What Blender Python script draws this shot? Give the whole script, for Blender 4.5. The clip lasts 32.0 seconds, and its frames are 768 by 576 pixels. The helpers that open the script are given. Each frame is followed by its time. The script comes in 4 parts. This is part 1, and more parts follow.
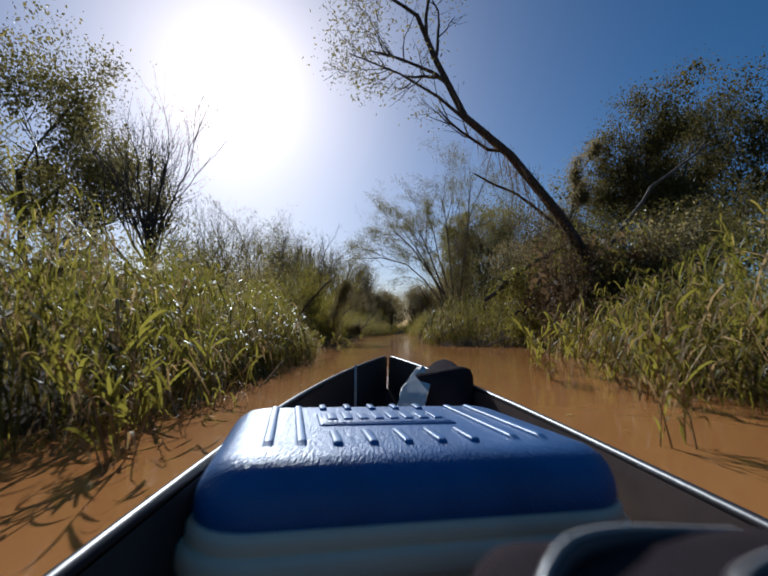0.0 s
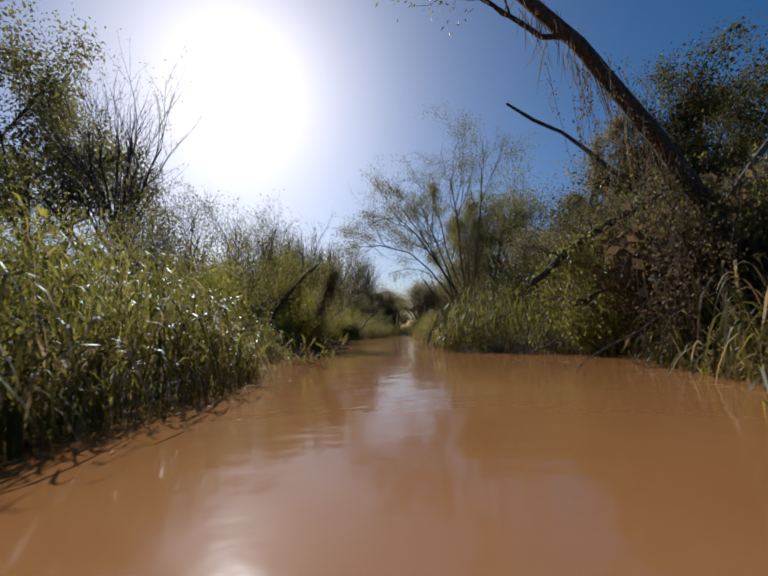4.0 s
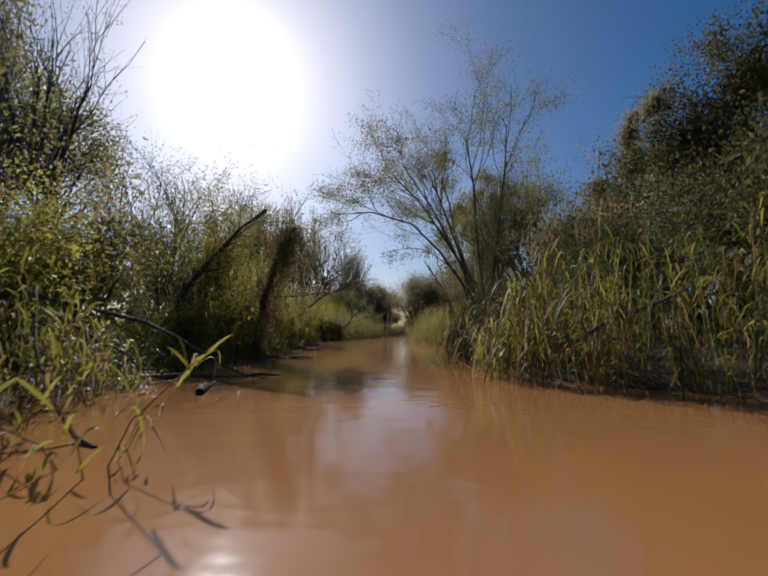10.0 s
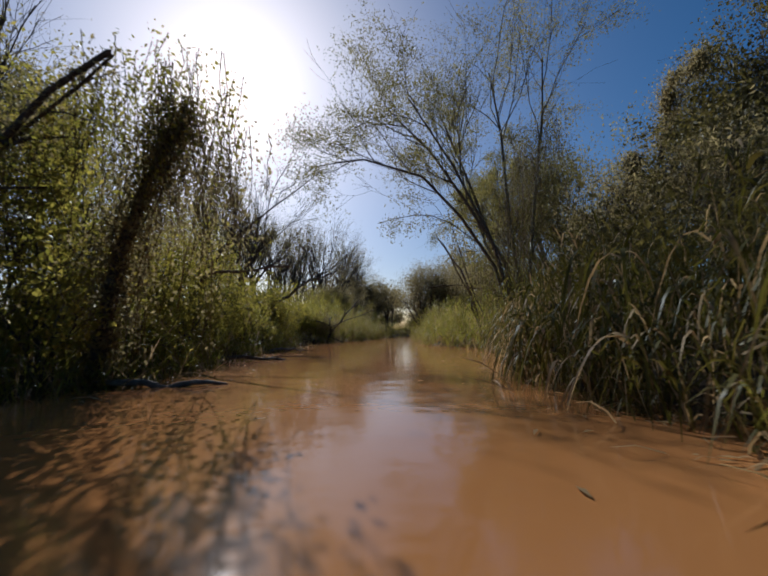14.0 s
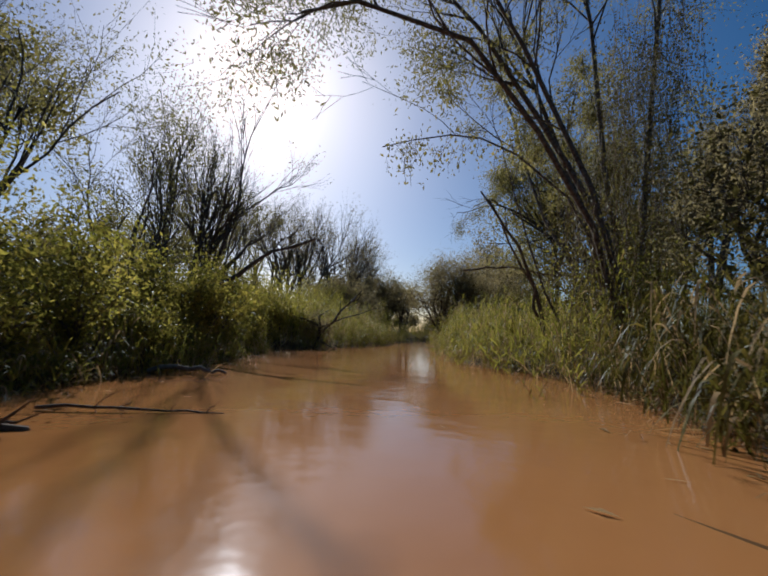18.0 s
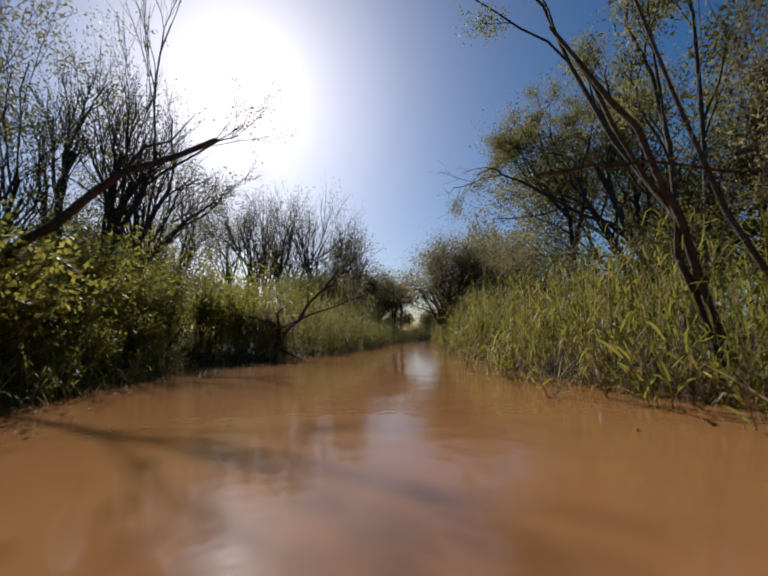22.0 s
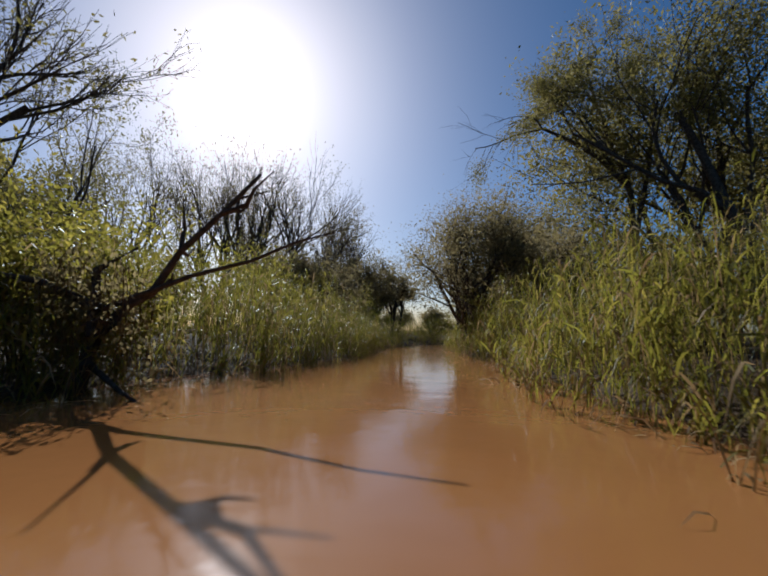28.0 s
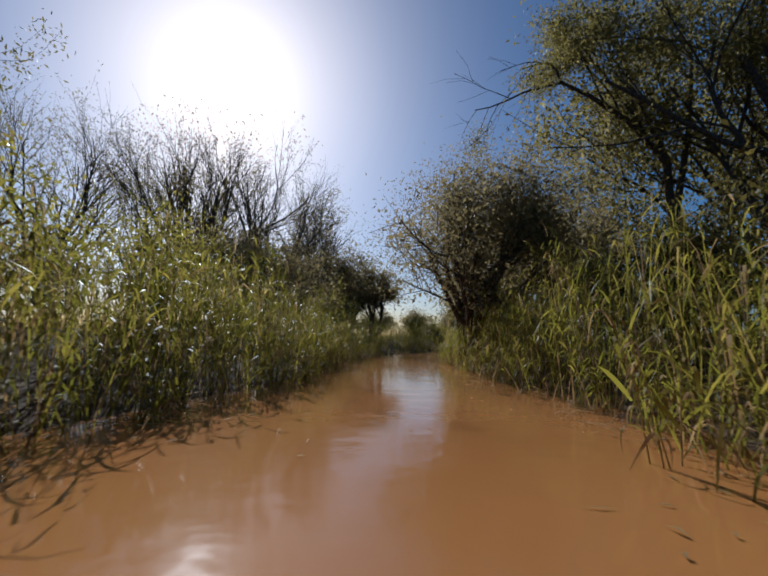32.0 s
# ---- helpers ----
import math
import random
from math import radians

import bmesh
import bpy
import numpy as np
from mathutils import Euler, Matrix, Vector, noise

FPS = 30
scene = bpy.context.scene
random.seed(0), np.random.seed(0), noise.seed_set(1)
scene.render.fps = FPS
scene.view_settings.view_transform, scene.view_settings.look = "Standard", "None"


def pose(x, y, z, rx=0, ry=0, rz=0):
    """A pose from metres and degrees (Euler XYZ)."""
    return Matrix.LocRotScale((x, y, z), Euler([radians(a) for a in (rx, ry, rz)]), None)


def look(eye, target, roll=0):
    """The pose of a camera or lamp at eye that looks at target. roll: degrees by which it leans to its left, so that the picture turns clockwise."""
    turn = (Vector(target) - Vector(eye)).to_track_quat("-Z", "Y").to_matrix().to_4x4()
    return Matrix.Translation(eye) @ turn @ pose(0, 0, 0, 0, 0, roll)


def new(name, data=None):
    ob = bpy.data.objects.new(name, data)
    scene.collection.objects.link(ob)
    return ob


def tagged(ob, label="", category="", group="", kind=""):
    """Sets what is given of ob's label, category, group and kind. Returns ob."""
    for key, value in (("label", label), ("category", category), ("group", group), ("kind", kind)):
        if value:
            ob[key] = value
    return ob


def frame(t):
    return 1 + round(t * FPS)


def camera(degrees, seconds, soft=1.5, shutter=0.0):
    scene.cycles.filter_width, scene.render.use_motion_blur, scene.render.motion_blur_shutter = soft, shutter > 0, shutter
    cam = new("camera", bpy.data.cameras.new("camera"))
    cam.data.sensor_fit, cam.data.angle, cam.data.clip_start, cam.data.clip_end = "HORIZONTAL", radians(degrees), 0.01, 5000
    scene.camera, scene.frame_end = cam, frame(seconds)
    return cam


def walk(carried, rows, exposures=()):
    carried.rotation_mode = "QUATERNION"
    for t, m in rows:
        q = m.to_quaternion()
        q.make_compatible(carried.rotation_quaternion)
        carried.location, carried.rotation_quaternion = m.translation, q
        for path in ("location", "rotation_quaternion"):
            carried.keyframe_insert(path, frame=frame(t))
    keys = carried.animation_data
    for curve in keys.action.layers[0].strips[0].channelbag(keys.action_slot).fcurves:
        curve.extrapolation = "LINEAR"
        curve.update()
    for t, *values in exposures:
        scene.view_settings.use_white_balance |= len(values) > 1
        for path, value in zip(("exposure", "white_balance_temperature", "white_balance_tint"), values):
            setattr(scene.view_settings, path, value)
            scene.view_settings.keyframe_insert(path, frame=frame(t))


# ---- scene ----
cam = camera(84.0, 32.0, soft=1.9, shutter=0.4)
PATH = [
    (0.0, pose(-0.031, -0.000, 0.612) @ pose(0, 0, 0, 0, 0, 1.03) @ pose(0, 0, 0, 95.52) @ pose(0, 0, 0, 0, 0, -1.37)),
    (0.5, pose(-0.038, 0.509, 0.605) @ pose(0, 0, 0, 0, 0, 1.51) @ pose(0, 0, 0, 95.62) @ pose(0, 0, 0, 0, 0, 1.74)),
    (1.0, pose(-0.040, 1.042, 0.587) @ pose(0, 0, 0, 0, 0, 1.79) @ pose(0, 0, 0, 95.67) @ pose(0, 0, 0, 0, 0, 3.79)),
    (1.5, pose(-0.019, 1.564, 0.590) @ pose(0, 0, 0, 0, 0, 1.71) @ pose(0, 0, 0, 95.65) @ pose(0, 0, 0, 0, 0, 2.94)),
    (2.0, pose(0.024, 2.099, 0.579) @ pose(0, 0, 0, 0, 0, 1.45) @ pose(0, 0, 0, 95.65) @ pose(0, 0, 0, 0, 0, -1.60)),
    (2.5, pose(0.027, 2.576, 0.577) @ pose(0, 0, 0, 0, 0, 1.49) @ pose(0, 0, 0, 95.73) @ pose(0, 0, 0, 0, 0, -1.11)),
    (3.0, pose(0.035, 3.058, 0.550) @ pose(0, 0, 0, 0, 0, 1.38) @ pose(0, 0, 0, 95.78) @ pose(0, 0, 0, 0, 0, -2.87)),
    (3.5, pose(0.048, 3.521, 0.558) @ pose(0, 0, 0, 0, 0, 1.53) @ pose(0, 0, 0, 95.75) @ pose(0, 0, 0, 0, 0, -1.85)),
    (5.5, pose(0.088, 5.573, 0.646) @ pose(0, 0, 0, 0, 0, 0.21) @ pose(0, 0, 0, 95.62) @ pose(0, 0, 0, 0, 0, -3.52)),
    (6.0, pose(0.071, 6.043, 0.631) @ pose(0, 0, 0, 0, 0, -0.27) @ pose(0, 0, 0, 95.64) @ pose(0, 0, 0, 0, 0, -4.20)),
    (6.5, pose(0.044, 6.498, 0.614) @ pose(0, 0, 0, 0, 0, -0.30) @ pose(0, 0, 0, 95.70) @ pose(0, 0, 0, 0, 0, -2.10)),
    (7.0, pose(0.028, 6.996, 0.599) @ pose(0, 0, 0, 0, 0, -0.01) @ pose(0, 0, 0, 95.75) @ pose(0, 0, 0, 0, 0, -1.53)),
    (7.5, pose(0.007, 7.468, 0.583) @ pose(0, 0, 0, 0, 0, 0.49) @ pose(0, 0, 0, 95.71) @ pose(0, 0, 0, 0, 0, -2.20)),
    (8.0, pose(-0.038, 7.926, 0.583) @ pose(0, 0, 0, 0, 0, 1.28) @ pose(0, 0, 0, 95.67) @ pose(0, 0, 0, 0, 0, 0.13)),
    (8.5, pose(-0.070, 8.395, 0.580) @ pose(0, 0, 0, 0, 0, 1.80) @ pose(0, 0, 0, 95.69) @ pose(0, 0, 0, 0, 0, 1.76)),
    (9.0, pose(-0.098, 8.918, 0.565) @ pose(0, 0, 0, 0, 0, 2.00) @ pose(0, 0, 0, 95.78) @ pose(0, 0, 0, 0, 0, 4.32)),
    (9.5, pose(-0.100, 9.468, 0.571) @ pose(0, 0, 0, 0, 0, 1.33) @ pose(0, 0, 0, 95.81) @ pose(0, 0, 0, 0, 0, 3.77)),
    (10.0, pose(-0.075, 10.051, 0.573) @ pose(0, 0, 0, 0, 0, 0.25) @ pose(0, 0, 0, 95.67) @ pose(0, 0, 0, 0, 0, 0.00)),
    (10.5, pose(-0.051, 10.625, 0.547) @ pose(0, 0, 0, 0, 0, -0.38) @ pose(0, 0, 0, 95.74) @ pose(0, 0, 0, 0, 0, -3.16)),
    (11.0, pose(-0.054, 11.210, 0.567) @ pose(0, 0, 0, 0, 0, -0.52) @ pose(0, 0, 0, 95.70) @ pose(0, 0, 0, 0, 0, -0.89)),
    (11.5, pose(-0.058, 11.802, 0.570) @ pose(0, 0, 0, 0, 0, -0.25) @ pose(0, 0, 0, 95.74) @ pose(0, 0, 0, 0, 0, -2.56)),
    (12.0, pose(-0.050, 12.384, 0.559) @ pose(0, 0, 0, 0, 0, 0.67) @ pose(0, 0, 0, 95.69) @ pose(0, 0, 0, 0, 0, -1.03)),
    (12.5, pose(-0.070, 12.967, 0.535) @ pose(0, 0, 0, 0, 0, 1.40) @ pose(0, 0, 0, 95.72) @ pose(0, 0, 0, 0, 0, 3.26)),
    (13.0, pose(-0.070, 13.578, 0.518) @ pose(0, 0, 0, 0, 0, 1.45) @ pose(0, 0, 0, 95.75) @ pose(0, 0, 0, 0, 0, 1.95)),
    (13.5, pose(-0.054, 14.201, 0.519) @ pose(0, 0, 0, 0, 0, 1.04) @ pose(0, 0, 0, 95.82) @ pose(0, 0, 0, 0, 0, 0.85)),
    (14.0, pose(-0.032, 14.821, 0.496) @ pose(0, 0, 0, 0, 0, 0.50) @ pose(0, 0, 0, 95.81) @ pose(0, 0, 0, 0, 0, -0.49)),
    (14.5, pose(-0.035, 15.427, 0.467) @ pose(0, 0, 0, 0, 0, 0.07) @ pose(0, 0, 0, 95.88) @ pose(0, 0, 0, 0, 0, -2.41)),
    (16.5, pose(0.078, 18.210, 0.617) @ pose(0, 0, 0, 0, 0, 3.27) @ pose(0, 0, 0, 95.86) @ pose(0, 0, 0, 0, 0, 3.25)),
    (17.0, pose(0.131, 18.905, 0.613) @ pose(0, 0, 0, 0, 0, 3.56) @ pose(0, 0, 0, 95.95) @ pose(0, 0, 0, 0, 0, 1.36)),
    (17.5, pose(0.166, 19.606, 0.626) @ pose(0, 0, 0, 0, 0, 3.26) @ pose(0, 0, 0, 96.01) @ pose(0, 0, 0, 0, 0, 1.76)),
    (18.0, pose(0.144, 20.283, 0.606) @ pose(0, 0, 0, 0, 0, 2.84) @ pose(0, 0, 0, 96.02) @ pose(0, 0, 0, 0, 0, 2.26)),
    (18.5, pose(0.132, 20.920, 0.592) @ pose(0, 0, 0, 0, 0, 2.24) @ pose(0, 0, 0, 96.04) @ pose(0, 0, 0, 0, 0, -1.16)),
    (19.0, pose(0.121, 21.537, 0.578) @ pose(0, 0, 0, 0, 0, 2.11) @ pose(0, 0, 0, 96.05) @ pose(0, 0, 0, 0, 0, -1.61)),
    (19.5, pose(0.114, 22.128, 0.570) @ pose(0, 0, 0, 0, 0, 2.40) @ pose(0, 0, 0, 96.11) @ pose(0, 0, 0, 0, 0, -0.53)),
    (20.0, pose(0.091, 22.724, 0.551) @ pose(0, 0, 0, 0, 0, 2.88) @ pose(0, 0, 0, 96.08) @ pose(0, 0, 0, 0, 0, 2.46)),
    (20.5, pose(0.070, 23.278, 0.559) @ pose(0, 0, 0, 0, 0, 3.07) @ pose(0, 0, 0, 96.09) @ pose(0, 0, 0, 0, 0, 4.24)),
    (21.0, pose(0.053, 23.837, 0.555) @ pose(0, 0, 0, 0, 0, 2.72) @ pose(0, 0, 0, 96.08) @ pose(0, 0, 0, 0, 0, 1.95)),
    (21.5, pose(0.036, 24.388, 0.548) @ pose(0, 0, 0, 0, 0, 2.15) @ pose(0, 0, 0, 96.20) @ pose(0, 0, 0, 0, 0, 0.52)),
    (22.0, pose(0.016, 24.933, 0.540) @ pose(0, 0, 0, 0, 0, 1.57) @ pose(0, 0, 0, 96.17) @ pose(0, 0, 0, 0, 0, -1.18)),
    (22.5, pose(0.005, 25.462, 0.549) @ pose(0, 0, 0, 0, 0, 1.14) @ pose(0, 0, 0, 96.13) @ pose(0, 0, 0, 0, 0, -2.61)),
    (23.0, pose(-0.014, 25.985, 0.558) @ pose(0, 0, 0, 0, 0, 1.06) @ pose(0, 0, 0, 96.09) @ pose(0, 0, 0, 0, 0, -1.98)),
    (23.5, pose(-0.025, 26.495, 0.542) @ pose(0, 0, 0, 0, 0, 1.11) @ pose(0, 0, 0, 96.16) @ pose(0, 0, 0, 0, 0, 1.09)),
    (24.0, pose(-0.027, 26.992, 0.555) @ pose(0, 0, 0, 0, 0, 0.81) @ pose(0, 0, 0, 96.10) @ pose(0, 0, 0, 0, 0, 0.37)),
    (24.5, pose(-0.016, 27.475, 0.553) @ pose(0, 0, 0, 0, 0, 0.68) @ pose(0, 0, 0, 96.09) @ pose(0, 0, 0, 0, 0, 1.87)),
    (25.0, pose(-0.026, 28.000, 0.531) @ pose(0, 0, 0, 0, 0, 0.30) @ pose(0, 0, 0, 96.16) @ pose(0, 0, 0, 0, 0, 1.16)),
    (25.5, pose(-0.009, 28.501, 0.515) @ pose(0, 0, 0, 0, 0, 0.37) @ pose(0, 0, 0, 96.19) @ pose(0, 0, 0, 0, 0, -0.55)),
    (27.5, pose(-0.062, 30.587, 0.564) @ pose(0, 0, 0, 0, 0, 1.25) @ pose(0, 0, 0, 96.11) @ pose(0, 0, 0, 0, 0, 0.04)),
    (28.0, pose(-0.073, 31.136, 0.552) @ pose(0, 0, 0, 0, 0, 1.47) @ pose(0, 0, 0, 96.15) @ pose(0, 0, 0, 0, 0, 0.88)),
    (28.5, pose(-0.086, 31.690, 0.551) @ pose(0, 0, 0, 0, 0, 1.56) @ pose(0, 0, 0, 96.23) @ pose(0, 0, 0, 0, 0, 2.33)),
    (29.0, pose(-0.077, 32.262, 0.534) @ pose(0, 0, 0, 0, 0, 1.18) @ pose(0, 0, 0, 96.33) @ pose(0, 0, 0, 0, 0, 2.20)),
    (29.5, pose(-0.074, 32.795, 0.540) @ pose(0, 0, 0, 0, 0, 0.60) @ pose(0, 0, 0, 96.36) @ pose(0, 0, 0, 0, 0, 1.30)),
    (30.0, pose(-0.053, 33.365, 0.535) @ pose(0, 0, 0, 0, 0, 0.12) @ pose(0, 0, 0, 96.44) @ pose(0, 0, 0, 0, 0, -0.23)),
    (30.5, pose(-0.043, 33.882, 0.539) @ pose(0, 0, 0, 0, 0, -0.14) @ pose(0, 0, 0, 96.52) @ pose(0, 0, 0, 0, 0, 0.74)),
    (31.0, pose(-0.018, 34.404, 0.562) @ pose(0, 0, 0, 0, 0, -0.47) @ pose(0, 0, 0, 96.53) @ pose(0, 0, 0, 0, 0, 0.35)),
    (31.5, pose(0.009, 34.929, 0.574) @ pose(0, 0, 0, 0, 0, -0.82) @ pose(0, 0, 0, 96.65) @ pose(0, 0, 0, 0, 0, 0.30)),
    (32.0, pose(0.047, 35.465, 0.594) @ pose(0, 0, 0, 0, 0, -1.11) @ pose(0, 0, 0, 96.79) @ pose(0, 0, 0, 0, 0, 1.38)),
]
walk(cam, PATH, [(0.0, -0.1, 5130.0, 8.5)])

# ---- light ----
SUN_EL, SUN_LEFT = 32.0, 20.8
world = bpy.data.worlds.new("sky")
scene.world = world
world.use_nodes = True
wn = world.node_tree.nodes
sky = wn.new("ShaderNodeTexSky")
sky.sky_type = "NISHITA"
sky.sun_disc = False
sky.sun_elevation = radians(SUN_EL)
sky.sun_rotation = radians(-SUN_LEFT)
sky.air_density, sky.dust_density, sky.ozone_density = 0.85, 1.42, 1.0
wn["Background"].inputs[1].default_value = 0.06
rich = wn.new("ShaderNodeHueSaturation")
rich.inputs["Hue"].default_value, rich.inputs["Saturation"].default_value = 0.493, 1.4
world.node_tree.links.new(sky.outputs[0], rich.inputs["Color"])
world.node_tree.links.new(rich.outputs[0], wn["Background"].inputs[0])
sun = new("sun", bpy.data.lights.new("sun", "SUN"))
sun.data.energy, sun.data.angle, sun.data.color = 5.0, radians(0.55), (1.0, 0.91, 0.77)
sun_dir = Vector((-math.sin(radians(SUN_LEFT)) * math.cos(radians(SUN_EL)), math.cos(radians(SUN_LEFT)) * math.cos(radians(SUN_EL)), math.sin(radians(SUN_EL))))
sun.matrix_world = look((0, 0, 30), Vector((0, 0, 30)) - sun_dir)


# ---- materials ----
def nodes_of(name):
    m = bpy.data.materials.new(name)
    m.use_nodes = True
    return m, m.node_tree.nodes, m.node_tree.links, m.node_tree.nodes["Principled BSDF"]


def ramp(n, stops):
    r = n.new("ShaderNodeValToRGB")
    e = r.color_ramp.elements
    while len(e) < len(stops):
        e.new(0.5)
    for k, (p, c) in zip(e, stops):
        k.position, k.color = p, (*c, 1)
    return r


def noise_tex(n, l, scale, detail=4.0, coord="Object"):
    tc = n.new("ShaderNodeTexCoord")
    t = n.new("ShaderNodeTexNoise")
    t.inputs["Scale"].default_value, t.inputs["Detail"].default_value = scale, detail
    l.new(tc.outputs[coord], t.inputs["Vector"])
    return t


def bumped(n, l, p, height, strength, distance):
    b = n.new("ShaderNodeBump")
    b.inputs["Strength"].default_value, b.inputs["Distance"].default_value = strength, distance
    l.new(height, b.inputs["Height"])
    l.new(b.outputs[0], p.inputs["Normal"])


def leaf_mat(name, stops, rough=0.42, glow=0.45, through_leaf=1.6, gloss=0.12):
    """Leaves: colour by piece and by patch, light passing through the blade."""
    m, n, l, p = nodes_of(name)
    geo = n.new("ShaderNodeNewGeometry")
    big = noise_tex(n, l, 0.9, 2.0)
    add = n.new("ShaderNodeMath")
    add.operation = "MULTIPLY_ADD"
    add.inputs[1].default_value = 0.55
    l.new(big.outputs["Fac"], add.inputs[0])
    mul = n.new("ShaderNodeMath")
    mul.operation = "MULTIPLY"
    mul.inputs[1].default_value = 0.5
    l.new(geo.outputs["Random Per Island"], mul.inputs[0])
    l.new(mul.outputs[0], add.inputs[2])
    r = ramp(n, stops)
    l.new(add.outputs[0], r.inputs[0])
    l.new(r.outputs[0], p.inputs["Base Color"])
    p.inputs["Roughness"].default_value = rough
    p.inputs["Specular IOR Level"].default_value = gloss
    tr = n.new("ShaderNodeBsdfTranslucent")
    hue = n.new("ShaderNodeHueSaturation")
    hue.inputs["Hue"].default_value, hue.inputs["Saturation"].default_value, hue.inputs["Value"].default_value = 0.491, 1.12, through_leaf
    l.new(r.outputs[0], hue.inputs["Color"])
    l.new(hue.outputs[0], tr.inputs["Color"])
    mix = n.new("ShaderNodeMixShader")
    mix.inputs[0].default_value = glow
    l.new(p.outputs[0], mix.inputs[1])
    l.new(tr.outputs[0], mix.inputs[2])
    l.new(mix.outputs[0], n["Material Output"].inputs["Surface"])
    return m


def bark_mat(name, a, b, scale=14.0):
    m, n, l, p = nodes_of(name)
    t = noise_tex(n, l, scale, 6.0)
    r = ramp(n, [(0.3, a), (0.7, b)])
    l.new(t.outputs["Fac"], r.inputs[0])
    l.new(r.outputs[0], p.inputs["Base Color"])
    p.inputs["Roughness"].default_value = 0.85
    p.inputs["Specular IOR Level"].default_value = 0.12
    bumped(n, l, p, t.outputs["Fac"], 0.8, 0.03)
    return m


REED = leaf_mat("reed_leaf", [(0.15, (0.066, 0.068, 0.014)), (0.45, (0.128, 0.124, 0.026)), (0.75, (0.215, 0.185, 0.046)), (0.95, (0.4, 0.3, 0.13))], 0.45, 0.54, 2.1, 0.09)
# olive reed whose colour and translucency also carry the tree shade, darker than REED
REED_OLIVE_SHADED = leaf_mat("olive_reed_shaded", [(0.15, (0.049, 0.048, 0.011)), (0.5, (0.092, 0.083, 0.02)), (0.8, (0.155, 0.124, 0.036)), (0.95, (0.32, 0.235, 0.1))], 0.46, 0.34, 1.55, 0.09)
REED_DRY = leaf_mat("dry_reed", [(0.2, (0.18, 0.125, 0.058)), (0.6, (0.33, 0.24, 0.115)), (0.95, (0.47, 0.36, 0.2))], 0.58, 0.38, 1.6, 0.07)
WILLOW = leaf_mat("willow_leaf", [(0.15, (0.082, 0.074, 0.026)), (0.55, (0.135, 0.12, 0.04)), (0.9, (0.215, 0.178, 0.07))], 0.48, 0.6, 2.0, 0.14)
SHRUB = leaf_mat("shrub_leaf", [(0.15, (0.072, 0.071, 0.016)), (0.5, (0.13, 0.12, 0.028)), (0.9, (0.24, 0.196, 0.052))], 0.42, 0.7, 2.4, 0.18)
CREEPER = leaf_mat("creeper_leaf", [(0.15, (0.08, 0.082, 0.017)), (0.5, (0.145, 0.138, 0.03)), (0.9, (0.24, 0.2, 0.054))], 0.42, 0.45, 2.0, 0.15)
DARK = leaf_mat("dark_leaf", [(0.15, (0.1, 0.085, 0.042)), (0.55, (0.15, 0.125, 0.06)), (0.9, (0.21, 0.17, 0.082))], 0.5, 0.6, 2.2, 0.12)
OLIVE = leaf_mat("olive_leaf", [(0.15, (0.06, 0.052, 0.018)), (0.5, (0.1, 0.086, 0.028)), (0.9, (0.165, 0.135, 0.045))], 0.52, 0.4, 1.6, 0.09)
BROWN = leaf_mat("withered_leaf", [(0.2, (0.085, 0.06, 0.03)), (0.6, (0.145, 0.1, 0.05)), (0.95, (0.21, 0.148, 0.078))], 0.6, 0.4, 1.7, 0.1)
BARK = bark_mat("bark", (0.05, 0.038, 0.028), (0.13, 0.1, 0.075))
PALE = bark_mat("pale_bark", (0.1, 0.08, 0.06), (0.2, 0.165, 0.125))
STEM = bark_mat("willow_stem", (0.06, 0.047, 0.034), (0.17, 0.135, 0.1), 18.0)
DEAD = bark_mat("dead_wood", (0.07, 0.048, 0.03), (0.17, 0.122, 0.08), 20.0)


def water_mat():
    m, n, l, p = nodes_of("muddy_water")
    t = noise_tex(n, l, 0.35, 4.0)
    r = ramp(n, [(0.3, (0.315, 0.132, 0.039)), (0.7, (0.385, 0.166, 0.052))])
    l.new(t.outputs["Fac"], r.inputs[0])
    l.new(r.outputs[0], p.inputs["Base Color"])
    p.inputs["Roughness"].default_value = 0.09
    p.inputs["IOR"].default_value = 1.33
    w = noise_tex(n, l, 2.2, 3.0)
    bumped(n, l, p, w.outputs["Fac"], 0.14, 0.05)
    return m


def mud_mat():
    m, n, l, p = nodes_of("mud")
    t = noise_tex(n, l, 3.0, 8.0)
    r = ramp(n, [(0.3, (0.045, 0.03, 0.017)), (0.7, (0.1, 0.066, 0.036))])
    l.new(t.outputs["Fac"], r.inputs[0])
    l.new(r.outputs[0], p.inputs["Base Color"])
    p.inputs["Roughness"].default_value = 0.9
    p.inputs["Specular IOR Level"].default_value = 0.1
    bumped(n, l, p, t.outputs["Fac"], 0.7, 0.06)
    return m


WATER, MUD = water_mat(), mud_mat()


# ---- mesh helpers ----
def mesh_np(name, verts, quads, mat, smooth=False):
    me = bpy.data.meshes.new(name)
    v, q = np.asarray(verts, np.float32).reshape(-1, 3), np.asarray(quads, np.int32).reshape(-1, 4)
    me.vertices.add(len(v))
    me.vertices.foreach_set("co", v.ravel())
    me.loops.add(q.size)
    me.loops.foreach_set("vertex_index", q.ravel())
    me.polygons.add(len(q))
    me.polygons.foreach_set("loop_start", np.arange(0, q.size, 4, dtype=np.int32))
    if smooth:
        me.polygons.foreach_set("use_smooth", np.ones(len(q), bool))
    me.update(calc_edges=True)
    me.materials.append(mat)
    return me


